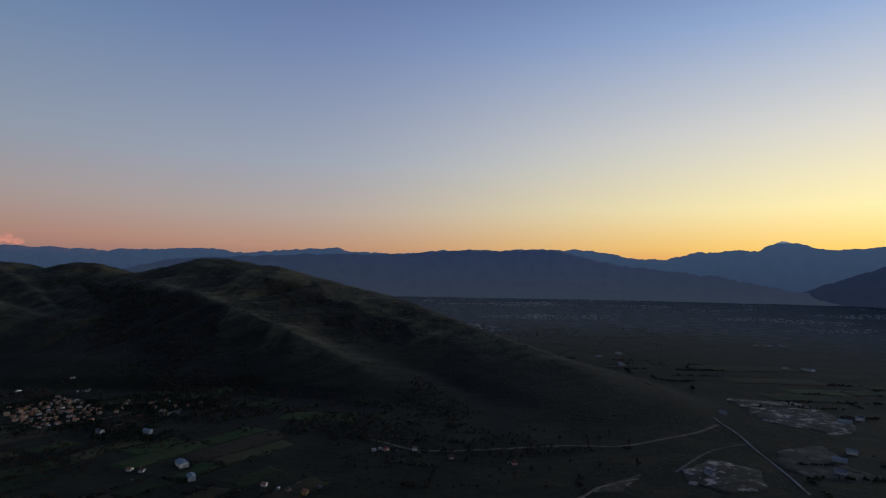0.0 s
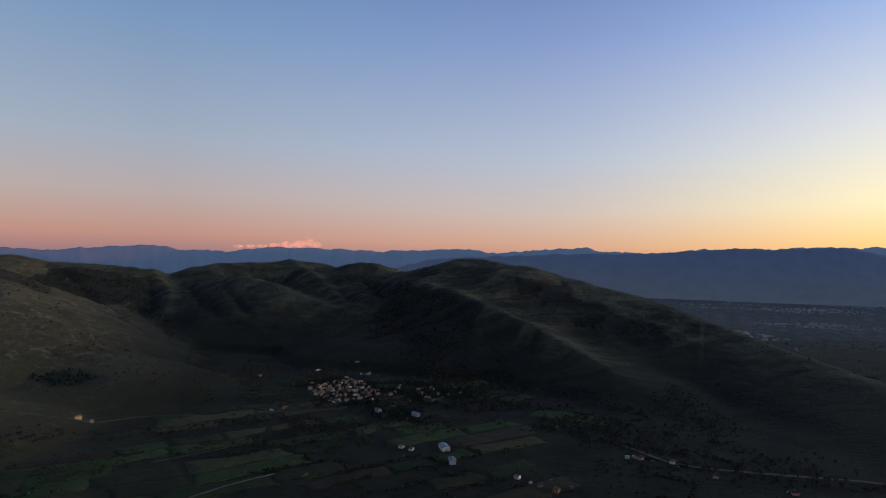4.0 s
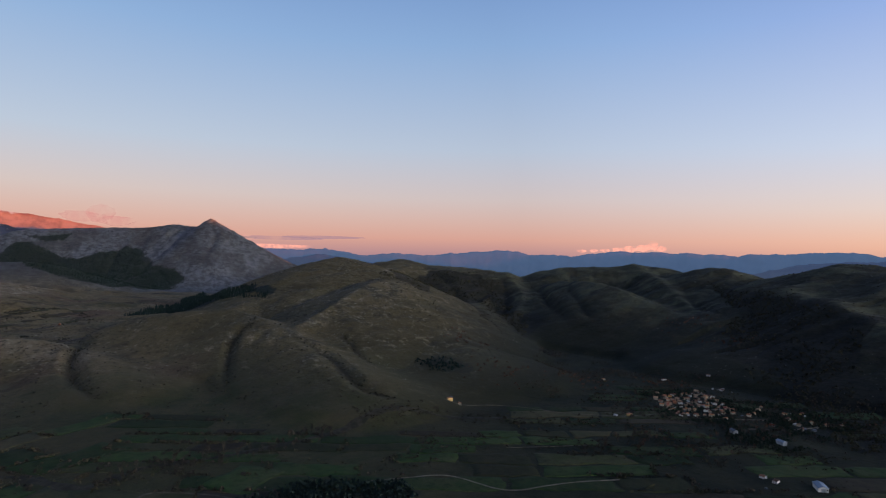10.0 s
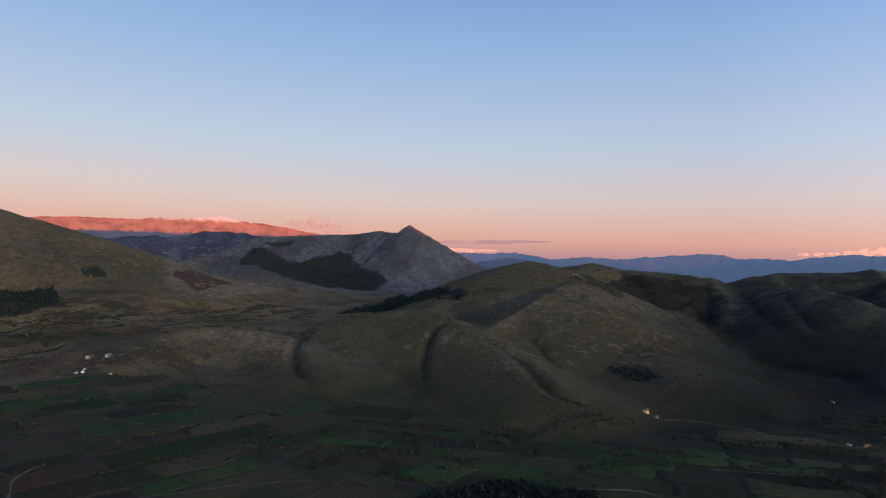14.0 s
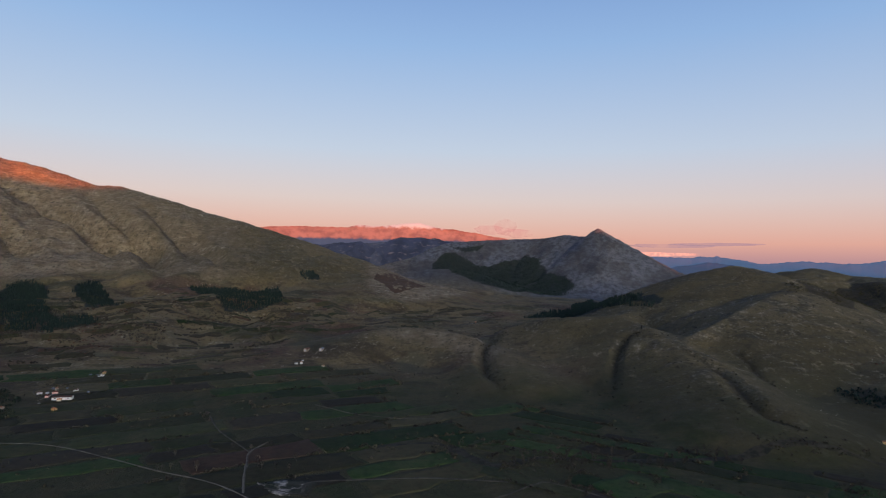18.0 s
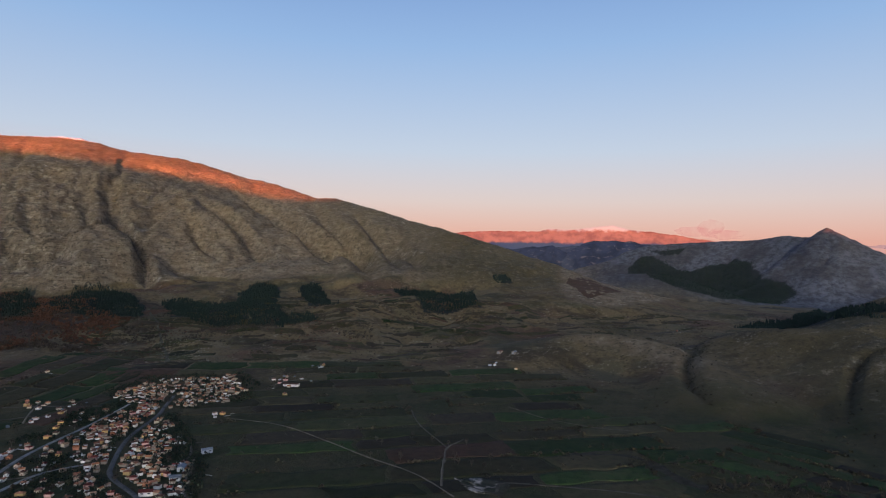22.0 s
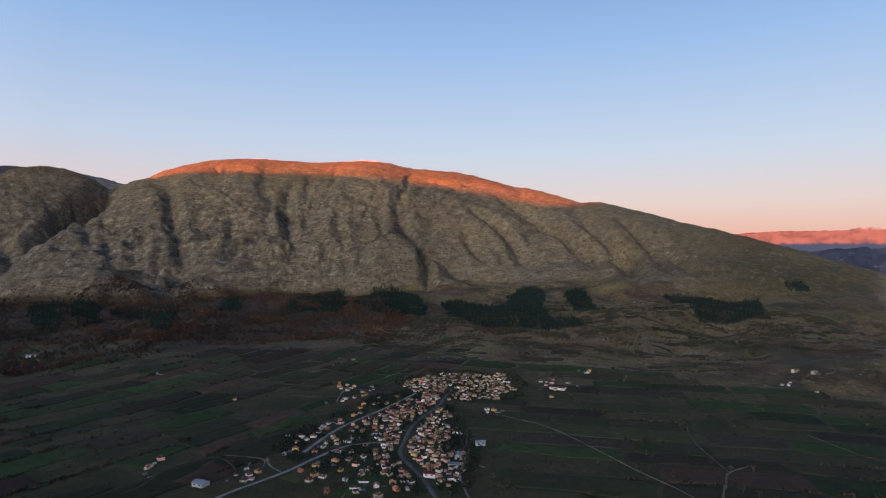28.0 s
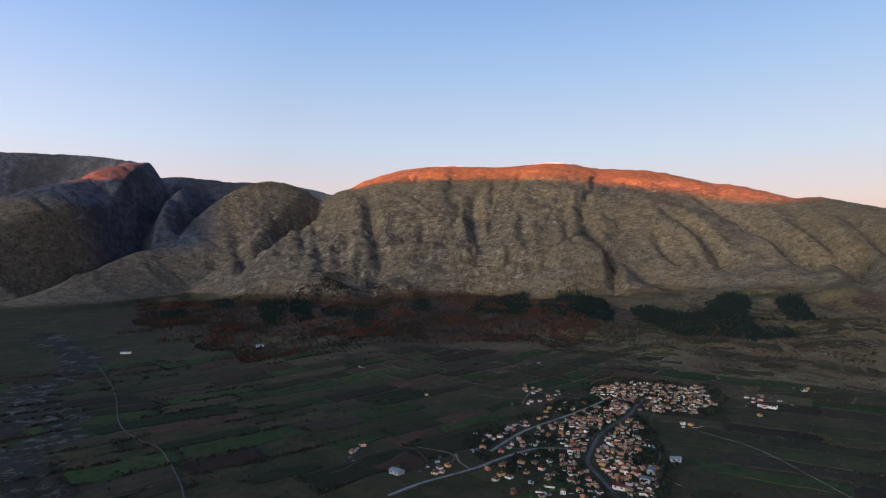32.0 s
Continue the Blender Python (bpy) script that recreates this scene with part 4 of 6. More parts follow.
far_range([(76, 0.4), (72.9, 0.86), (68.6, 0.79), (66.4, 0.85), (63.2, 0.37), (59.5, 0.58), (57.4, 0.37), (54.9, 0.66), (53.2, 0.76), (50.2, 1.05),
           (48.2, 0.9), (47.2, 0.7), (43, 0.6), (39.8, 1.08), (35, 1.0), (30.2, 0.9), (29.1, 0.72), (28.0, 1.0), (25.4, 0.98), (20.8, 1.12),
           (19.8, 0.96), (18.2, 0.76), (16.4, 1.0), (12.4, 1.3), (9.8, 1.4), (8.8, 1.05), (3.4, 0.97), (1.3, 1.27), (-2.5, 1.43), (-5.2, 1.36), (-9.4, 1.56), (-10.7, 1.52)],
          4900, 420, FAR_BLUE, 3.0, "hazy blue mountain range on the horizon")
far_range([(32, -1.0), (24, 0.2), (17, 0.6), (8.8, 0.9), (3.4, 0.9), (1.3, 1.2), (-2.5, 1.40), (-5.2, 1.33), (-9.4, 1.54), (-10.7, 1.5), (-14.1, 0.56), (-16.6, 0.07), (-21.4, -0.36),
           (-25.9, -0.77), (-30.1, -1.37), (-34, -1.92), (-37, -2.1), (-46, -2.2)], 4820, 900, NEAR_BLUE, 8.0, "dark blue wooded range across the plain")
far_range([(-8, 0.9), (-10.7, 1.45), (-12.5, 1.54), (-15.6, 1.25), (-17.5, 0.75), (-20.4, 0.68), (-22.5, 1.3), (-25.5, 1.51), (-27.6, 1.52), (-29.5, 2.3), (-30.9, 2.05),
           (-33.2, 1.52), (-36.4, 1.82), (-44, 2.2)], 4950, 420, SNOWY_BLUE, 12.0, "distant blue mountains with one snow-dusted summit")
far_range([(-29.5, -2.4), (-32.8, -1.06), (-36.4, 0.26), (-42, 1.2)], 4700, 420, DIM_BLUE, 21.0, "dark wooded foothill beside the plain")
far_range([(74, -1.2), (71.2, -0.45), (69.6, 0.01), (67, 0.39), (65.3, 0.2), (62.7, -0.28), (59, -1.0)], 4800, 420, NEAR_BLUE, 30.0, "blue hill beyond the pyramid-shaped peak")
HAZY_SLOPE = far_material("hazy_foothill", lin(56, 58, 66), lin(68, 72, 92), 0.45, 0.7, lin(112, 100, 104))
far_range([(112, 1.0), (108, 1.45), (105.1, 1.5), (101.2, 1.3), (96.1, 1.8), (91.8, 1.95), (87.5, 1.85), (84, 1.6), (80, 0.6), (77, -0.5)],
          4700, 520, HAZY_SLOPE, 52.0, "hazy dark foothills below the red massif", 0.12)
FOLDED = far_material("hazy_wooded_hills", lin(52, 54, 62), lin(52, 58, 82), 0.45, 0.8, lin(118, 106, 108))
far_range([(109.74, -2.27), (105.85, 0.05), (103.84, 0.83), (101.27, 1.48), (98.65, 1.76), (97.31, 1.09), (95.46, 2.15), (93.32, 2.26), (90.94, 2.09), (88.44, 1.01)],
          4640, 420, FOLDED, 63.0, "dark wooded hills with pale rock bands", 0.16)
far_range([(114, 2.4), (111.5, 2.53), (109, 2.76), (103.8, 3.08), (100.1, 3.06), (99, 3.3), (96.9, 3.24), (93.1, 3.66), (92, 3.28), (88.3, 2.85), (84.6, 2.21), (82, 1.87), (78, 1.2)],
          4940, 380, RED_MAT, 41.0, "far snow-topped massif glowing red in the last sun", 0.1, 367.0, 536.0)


def cloud_material(name, c, power, density, grain=60, lo=0.35, hi=0.65):
    m, N, L, b = material(name, 1.0)
    tc = N.new("ShaderNodeTexCoord")
    lw = noise_of(N, L, tc.outputs["Object"], grain, 5, 0.6)
    # sunset light on the cloud is painted as emission
    em = N.new("ShaderNodeEmission")
    em.inputs["Color"].default_value, em.inputs["Strength"].default_value = c, power
    tr = N.new("ShaderNodeBsdfTransparent")
    mix = N.new("ShaderNodeMixShader")
    L.new(span(N, L, lw, lo, hi, 0.0, density), mix.inputs[0])
    L.new(tr.outputs[0], mix.inputs[1])
    L.new(em.outputs[0], mix.inputs[2])
    L.new(mix.outputs[0], N["Material Output"].inputs["Surface"])
    return m


def cloud(puffs, radius, mat, label):
    """A cloud of billowing puffs, each given by azimuth, height angle, half width and half height in degrees."""
    verts, faces = [], []
    for k, (az, el, w, h) in enumerate(puffs):
        bm = bmesh.new()
        bmesh.ops.create_icosphere(bm, subdivisions=4, radius=1)
        n0 = len(verts)
        for v in bm.verts:
            q = v.co * (1 + 0.35 * noise.noise(v.co * 1.8 + Vector((k * 7.1, 0, 0))) + 0.15 * noise.noise(v.co * 5))
            a = radians(az + q.x * w)
            e = radians(el + q.z * h)
            r = radius + q.y * 12
            verts.append((-math.sin(a) * r, math.cos(a) * r, EYE_Z + math.tan(e) * r))
        faces += [[n0 + v.index for v in f.verts] for f in bm.faces]
        bm.free()
    me = mesh_from("cloud", verts, faces, mat)
    return tagged(new("cloud", me), label, "cloud")


PINK_CLOUD = cloud_material("pink_cloud", lin(252, 170, 150), 0.66, 0.9, 45)
MAUVE_CLOUD = cloud_material("mauve_cloud", lin(172, 140, 160), 0.47, 0.5, 260, 0.1, 0.8)
HAZE_CLOUD = cloud_material("rose_cloud", lin(236, 150, 146), 0.47, 0.24, 120, 0.3, 0.8)
cloud([(42.3, 1.08, 0.4, 0.13), (41.2, 1.12, 0.32, 0.13), (40.2, 1.16, 0.4, 0.12), (38.9, 1.22, 0.6, 0.2), (37.9, 1.32, 0.6, 0.25), (36.9, 1.4, 0.55, 0.28), (36.0, 1.62, 0.4, 0.42), (35.3, 1.35, 0.45, 0.25)],
      4965, PINK_CLOUD, "small billowing pink cloud over the far range")
cloud([(86.4, 3.1, 1.6, 0.4), (85.0, 3.4, 0.9, 0.7), (83.8, 2.8, 1.4, 0.4)], 4975, HAZE_CLOUD, "thin rose-coloured cloud beside the red massif")
cloud([(71.5, 1.05, 3.4, 0.16)], 4970, PINK_CLOUD, "low pale pink cloud bank on the horizon")
cloud([(70.5, 1.8, 3.6, 0.16), (66.5, 1.95, 3.2, 0.13)], 4975, MAUVE_CLOUD, "thin mauve cloud streak above the horizon")


# ---- tools for things ----
def part(name, bm, mat, parent, label=""):
    """Links a bmesh as one mesh object under a thing or part."""
    me = bpy.data.meshes.new(name)
    bm.to_mesh(me)
    bm.free()
    me.materials.append(mat)
    ob = new(name, me)
    ob.parent = parent
    return tagged(ob, label) if label else ob


def box(bm, x0, x1, y0, y1, z0, z1):
    v = [bm.verts.new(p) for p in ((x0, y0, z0), (x1, y0, z0), (x1, y1, z0), (x0, y1, z0), (x0, y0, z1), (x1, y0, z1), (x1, y1, z1), (x0, y1, z1))]
    for f in ((3, 2, 1, 0), (4, 5, 6, 7), (0, 1, 5, 4), (1, 2, 6, 5), (2, 3, 7, 6), (3, 0, 4, 7)):
        bm.faces.new([v[i] for i in f])
    return bm


def boxes(*dims):
    bm = bmesh.new()
    for d in dims:
        box(bm, *d)
    return bm


def gable_body(w, l, h, rise):
    """Walls with two gables; ridge along y."""
    bm = bmesh.new()
    a, b = w / 2, l / 2
    rings = []
    for y in (-b, b):
        rings.append([bm.verts.new(p) for p in ((-a, y, -1.2), (a, y, -1.2), (a, y, h), (0, y, h + rise), (-a, y, h))])
    f, k = rings
    bm.faces.new(f)
    bm.faces.new(k[::-1])
    for i in range(5):
        j = (i + 1) % 5
        bm.faces.new([f[j], f[i], k[i], k[j]])
    return bm


def gable_roof(w, l, h, rise, over=0.35, thick=0.2):
    bm = bmesh.new()
    a, b = w / 2 + over, l / 2 + over
    drop = rise * over / (w / 2)
    rings = []
    for y in (-b, b):
        rings.append([bm.verts.new(p) for p in ((-a, y, h - drop + 0.05), (0, y, h + rise + 0.05), (a, y, h - drop + 0.05),
                                                (a, y, h - drop + 0.05 + thick), (0, y, h + rise + 0.05 + thick), (-a, y, h - drop + 0.05 + thick))])
    f, k = rings
    bm.faces.new(f[::-1])
    bm.faces.new(k)
    for i in range(6):
        j = (i + 1) % 6
        bm.faces.new([f[i], f[j], k[j], k[i]])
    return bm


def hip_roof(w, l, h, rise, over=0.4, thick=0.2):
    bm = bmesh.new()
    a, b = w / 2 + over, l / 2 + over
    low = [bm.verts.new((x, y, h)) for x, y in ((-a, -b), (a, -b), (a, b), (-a, b))]
    eave = [bm.verts.new((x, y, h + thick)) for x, y in ((-a, -b), (a, -b), (a, b), (-a, b))]
    t0, t1 = bm.verts.new((0, -b + a, h + thick + rise)), bm.verts.new((0, b - a, h + thick + rise))
    bm.faces.new(low[::-1])
    for i in range(4):
        bm.faces.new([low[i], low[(i + 1) % 4], eave[(i + 1) % 4], eave[i]])
    bm.faces.new([eave[0], eave[1], t0])
    bm.faces.new([eave[1], eave[2], t1, t0])
    bm.faces.new([eave[2], eave[3], t1])
    bm.faces.new([eave[3], eave[0], t0, t1])
    return bm


def house(w, l, h, rise, wall, roof, hip, label, balcony=False):
    """One house with its walls, roof, chimney, door and windows."""
    e = tagged(new("house"), label, "house", "village houses")
    body = part("wall", gable_body(w, l, h, 0.05 if hip else rise), WALLS[wall], e)
    if hip:
        part("roof", hip_roof(w, l, h, rise), ROOFS[roof], e)
    else:
        part("roof", gable_roof(w, l, h, rise), ROOFS[roof], e)
    flue = part("chimney", boxes((w * 0.2, w * 0.2 + 0.7, -0.4, 0.4, h + rise * 0.3, h + rise + 0.9)), WALLS["brick"], e)
    part("cap", boxes((w * 0.2 - 0.1, w * 0.2 + 0.8, -0.5, 0.5, h + rise + 0.9, h + rise + 1.05)), WALLS["grey"], flue, "grey concrete cap")
    part("door", boxes((-0.55, 0.55, -l / 2 - 0.06, -l / 2 + 0.05, 0, 2.1)), WOOD, e)
    storeys = 2 if h > 3.3 else 1
    for s in range(storeys):
        z = 0.45 + s * 1.65
        for x in (-w * 0.3, w * 0.3):
            for y in (-1, 1):
                y0 = y * l / 2
                part("window", boxes((x - 0.6, x + 0.6, y0 - 0.05, y0 + 0.05, z, z + 1.0)), GLASS, e)
    if balcony:
        slab = part("balcony", boxes((-w * 0.35, w * 0.35, -l / 2 - 1.3, -l / 2, 1.9, 2.05)), WALLS["grey"], e)
        part("parapet", boxes((-w * 0.35, w * 0.35, -l / 2 - 1.3, -l / 2 - 1.22, 2.05, 2.7)), WALLS["white"], slab, "white balcony parapet")
    return e


def shed(w, l, h, rise, wall, roof, label):
    """A long farm or works building with a low gable roof."""
    e = tagged(new("farm_shed"), label, "shed", "farm sheds")
    part("wall", gable_body(w, l, h, rise), WALLS[wall], e)
    part("roof", gable_roof(w, l, h, rise, 0.6, 0.15), ROOFS[roof], e)
    part("door", boxes((-1.8, 1.8, -l / 2 - 0.08, -l / 2 + 0.05, 0, h * 0.8)), WALLS["grey"], e)
    n = max(2, int(l / 8))
    for i in range(n):
        y = -l / 2 + (i + 0.5) * l / n
        part("window", boxes((w / 2 - 0.05, w / 2 + 0.06, y - 1.2, y + 1.2, h * 0.5, h * 0.8)), GLASS, e)
    return e


def clump(seed, n, size, flat=1.0):
    """Verts and triangles of a leafy clump: n small leaf fans spread over an uneven crown of unit radius."""
    rnd = random.Random(seed)
    verts, faces = [], []
    for _ in range(n):
        a, u = rnd.uniform(0, 6.283), rnd.uniform(-0.75, 1)
        rad = rnd.uniform(0.55, 1.0) * (1 + 0.25 * math.sin(3 * a + seed))
        c = Vector((math.cos(a) * math.sqrt(1 - u * u), math.sin(a) * math.sqrt(1 - u * u), u * flat)) * rad
        ax = [Vector((rnd.gauss(0, 1), rnd.gauss(0, 1), rnd.gauss(0, 1))).normalized() * size * rnd.uniform(0.6, 1.3) for _ in range(3)]
        i = len(verts)
        verts += [c + ax[0], c + ax[1], c + ax[2], c - (ax[0] + ax[1]) * 0.6]
        faces += [(i, i + 1, i + 2), (i, i + 2, i + 3), (i + 1, i + 3, i + 2)]
    return np.array([tuple(v) for v in verts]), np.array(faces)


def cone_tree(seed):
    """Verts and triangles of a small conifer of height 1: ragged tiers round a stem."""
    rnd = random.Random(seed)
    verts, faces = [], []
    for tier in range(3):
        z0, z1, r = 0.08 + tier * 0.26, 0.5 + tier * 0.26, 0.28 - tier * 0.075
        n = 5
        i = len(verts)
        verts.append((rnd.uniform(-0.02, 0.02), rnd.uniform(-0.02, 0.02), min(z1, 1)))
        for k in range(n):
            a = k / n * 6.283 + rnd.uniform(-0.3, 0.3)
            q = r * rnd.uniform(0.7, 1.25)
            verts.append((math.cos(a) * q, math.sin(a) * q, z0 + rnd.uniform(-0.05, 0.05)))
        faces += [(i, i + 1 + k, i + 1 + (k + 1) % n) for k in range(n)]
    return np.array(verts), np.array(faces)


def scatter(name, shapes, xy, size, mat, label, category, seed, sink=0.15, tall=(0.8, 1.3)):
    """Many small plants or stones as one object: copies of the shapes set on the ground at xy."""
    rng = np.random.default_rng(seed)
    xy = np.asarray(xy, float)
    if not len(xy):
        return None
    z = ground_z(xy[:, 0], xy[:, 1])
    V, F, n0 = [], [], 0
    pick = rng.integers(0, len(shapes), len(xy))
    sizes = rng.uniform(size[0], size[1], len(xy))
    turn = rng.uniform(0, 6.283, len(xy))
    high = rng.uniform(tall[0], tall[1], len(xy))
    for k, (v, f) in enumerate(shapes):
        idx = np.where(pick == k)[0]
        if not len(idx):
            continue
        c, s = np.cos(turn[idx])[:, None], np.sin(turn[idx])[:, None]
        q = sizes[idx][:, None]
        X = (v[None, :, 0] * c - v[None, :, 1] * s) * q + xy[idx, 0][:, None]
        Y = (v[None, :, 0] * s + v[None, :, 1] * c) * q + xy[idx, 1][:, None]
        Z = v[None, :, 2] * q * high[idx][:, None] + z[idx][:, None] + sizes[idx][:, None] * sink
        V.append(np.stack([X, Y, Z], -1).reshape(-1, 3))
        F.append((f[None] + (np.arange(len(idx)) * len(v))[:, None, None] + n0).reshape(-1, 3))
        n0 += len(idx) * len(v)
    me = mesh_from(name, np.concatenate(V), np.concatenate(F), mat, flat=True)
    return tagged(new(name, me), label, category, kind="stuff")


def points_in(poly, spacing, rng, jitter=0.45):
    p = np.array(poly, float)
    (x0, y0), (x1, y1) = p.min(0), p.max(0)
    gx, gy = np.meshgrid(np.arange(x0, x1, spacing), np.arange(y0, y1, spacing))
    q = np.stack([gx.ravel(), gy.ravel()], -1) + rng.uniform(-jitter, jitter, (gx.size, 2)) * spacing
    return q[inside(q[:, 0], q[:, 1], [tuple(v) for v in p])]


def strip(name, line, width, mat, label, category, lift=0.9, kind="structure", wobble=0.0):
    """A road, track or stream bed laid on the ground along a line."""
    p = curve_through([(x, y, 0) for x, y in line], 10)[:, :2]
    d = np.gradient(p, axis=0)
    d /= np.maximum(np.linalg.norm(d, axis=1, keepdims=True), 1e-6)
    nrm = np.stack([-d[:, 1], d[:, 0]], -1)
    w = width / 2 * (1 + wobble * fbm(p[:, 0] / 15, p[:, 1] / 15, 2))[:, None]
    rows = np.stack([p - nrm * w, p - nrm * w * 0.4, p + nrm * w * 0.4, p + nrm * w], 1)
    z = ground_z(rows[..., 0].ravel(), rows[..., 1].ravel()).reshape(rows.shape[:2]) + np.array([lift * 0.4, lift, lift, lift * 0.4])
    verts = np.concatenate([rows, z[..., None]], -1).reshape(-1, 3)
    me = mesh_from(name, verts, grid_quads(len(p), 4), mat)
    return tagged(new(name, me), label, category, kind=kind)


def draped(poly, lift, n=9):
    """Verts and quads of a cornered piece of ground cover that follows the land, its rim let into the soil."""
    p = np.array(poly, float)
    c = p.mean(0)
    rim = []
    for a, b in zip(p, np.roll(p, -1, 0)):
        for k in range(n):
            rim.append(a + (b - a) * k / n)
    rim = np.array(rim)
    rim += np.stack([fbm(rim[:, 0] / 25, rim[:, 1] / 25, 2), fbm(rim[:, 0] / 25 + 40, rim[:, 1] / 25, 2)], -1) * 9
    fr = np.array([0.0, 0.25, 0.5, 0.75, 0.97, 1.0])
    g = c + (rim - c)[None] * fr[:, None, None]
    z = ground_z(g[..., 0].ravel(), g[..., 1].ravel()).reshape(g.shape[:2]) + np.array([lift] * 5 + [-0.3])[:, None]
    verts = np.concatenate([g, z[..., None]], -1).reshape(-1, 3)
    return verts, grid_quads(len(fr), len(rim), closed=True)


def patch(name, poly, mat, label, category, lift, kind="", group="", n=9):
    """A four- to eight-cornered piece of ground cover."""
    me = mesh_from(name, *draped(poly, lift, n), mat)
    return tagged(new(name, me), label, category, group, kind)


# ---- roads, tracks and streams ----
strip("road", [(-380, -340), (-407, -395), (-434, -442), (-463, -503), (-493, -535), (-570, -594), (-661, -639), (-705, -668), (-757, -700)], 5.2, ASPHALT,
      "grey asphalt main street winding through the village", "road")
strip("road", [(-230, -520), (-276, -536), (-338, -548), (-391, -565), (-445, -575), (-489, -554)], 5, ASPHALT, "narrow grey side street between houses", "road")
strip("road", [(-390, -590), (-478, -641), (-588, -680), (-689, -719)], 5, ASPHALT, "grey lane at the edge of the village", "road")
strip("road", [(-560, -930), (-579, -892), (-628, -813), (-665, -741)], 4.5, DIRT, "pale country lane to the village", "road")
strip("dirt_track", [(-405, -330), (-428, -372), (-471, -421), (-540, -469)], 2.5, DIRT, "pale dirt track beside gardens", "track")
strip("dirt_track", [(-689, -547), (-688, -459), (-650, -369), (-617, -302), (-584, -228), (-540, -170)], 2.3, DIRT, "pale dirt track between green fields", "track", wobble=0.5)
strip("dirt_track", [(-560, -190), (-606, -205), (-640, -214), (-676, -223), (-715, -215)], 2.9, DIRT, "forked pale dirt track", "track", wobble=0.5)
strip("dirt_track", [(-676, -223), (-760, -290), (-830, -330)], 2.2, DIRT, "overgrown dirt track", "track", wobble=0.7)
strip("dirt_track", [(-200, -600), (-221, -608), (-261, -640), (-309, -641), (-312, -610), (-305, -580)], 2.5, DIRT, "curved pale farm track", "track")
strip("road", [(-116, 777), (-69, 743), (-33, 717), (14, 714), (82, 725), (152, 738), (213, 736), (262, 758), (336, 798), (384, 838)], 5, DIRT, "long pale country road over dark meadows", "road")
strip("road", [(251, 647), (315, 716), (354, 742), (389, 756)], 3, ASPHALT, "grey works road at the quarry", "road")
strip("road", [(393, 873), (392, 799), (382, 737), (371, 656), (360, 589)], 3, ASPHALT, "grey main road beside the quarry yards", "road")
strip("dirt_track", [(120, 560), (135, 576), (164, 605), (205, 627)], 4.3, DIRT, "pale rutted dirt track", "track", wobble=0.5)
strip("dirt_track", [(-545, 20), (-573, 56), (-601, 86), (-607, 103), (-578, 142), (-540, 170)], 2.9, DIRT, "pale dirt track over a brown rise", "track", wobble=0.5)
strip("dirt_track", [(-900, -200), (-885, -179), (-853, -133), (-833, -69), (-835, -20)], 2.2, DIRT, "faint dirt track among fields", "track", wobble=0.5)
strip("dirt_track", [(-530, 280), (-518, 317), (-500, 359), (-440, 383), (-428, 425), (-419, 456), (-400, 500)], 2.5, DIRT, "winding pale dirt track between hedges", "track", wobble=0.5)
strip("dirt_track", [(-540, 470), (-530, 487), (-508, 532), (-496, 559)], 2.2, DIRT, "short pale track across a meadow", "track", wobble=0.4)
strip("dirt_track", [(-746, 523), (-698, 605), (-622, 650), (-565, 710), (-540, 780)], 2.3, DIRT, "pale lane to the hill village", "track", wobble=0.4)
strip("dirt_track", [(-574, -174), (-563, -138), (-592, -134), (-604, -67), (-611, -11), (-605, 60)], 3.6, DIRT, "broad pale dirt road on a brown rise", "track", wobble=0.6)
strip("dirt_track", [(-40, -560), (-62, -596), (-53, -750), (-32, -807), (-12, -899), (-5, -1131), (30, -1400)], 1.9, DIRT, "straight pale farm track across the plain", "track", wobble=0.4)
strip("stream", [(-705, -90), (-723, -13), (-654, 48), (-683, 105), (-680, 195), (-697, 320), (-716, 429), (-640, 560)], 13, SOFT_MUD,
      "dark gravelly stream bed lined with bare scrub", "stream", lift=0.8, wobble=0.8)
strip("stream", [(55, -640), (79, -715), (74, -812), (52, -874), (65, -969), (110, -1170), (82, -1205), (49, -1411), (100, -1650), (158, -1897)], 62, GRAVEL,
      "wide dry gravel river bed, pale grey", "river bed", lift=0.8, wobble=0.9)
strip("stream", [(120, -640), (118, -760), (140, -900), (110, -1010), (150, -1160)], 48, GRAVEL, "dry gravel side channel, pale grey", "river bed", lift=0.8, wobble=0.9)
strip("stream", [(-922, -870), (-1000, -950), (-1050, -1010), (-1180, -1150), (-1330, -1330)], 7, GRAVEL, "pale stony stream coming from a ravine", "stream", lift=0.8, wobble=0.8)

for lane in ([(-520, -470), (-545, -480), (-575, -505)], [(-470, -420), (-500, -440), (-535, -466)], [(-545, -540), (-570, -520), (-590, -500)],
             [(-410, -600), (-430, -580), (-445, -575)], [(-350, -600), (-340, -575), (-338, -548)], [(-870, -600), (-900, -600), (-935, -575)],
             [(-880, -570), (-890, -610), (-930, -640), (-1000, -600)], [(-320, -640), (-345, -600), (-330, -575)], [(-295, -545), (-312, -575), (-330, -600)],
             [(-640, -835), (-600, -800), (-560, -760)], [(-590, -780), (-560, -800), (-530, -840)], [(-830, -620), (-845, -600), (-880, -590)],
             [(-430, 800), (-400, 840), (-380, 900)], [(-500, 800), (-470, 830), (-440, 870)]):
    strip("lane", lane, 2.6, DIRT, "short pale village lane", "lane", wobble=0.4)

# quarry and works yards
patch("gravel_yard", [(478, 1024), (580, 1002), (591, 916), (573, 817), (524, 802), (472, 843), (474, 923)], CONCRETE, "pale bare quarry ground with heaps", "yard", 0.7)
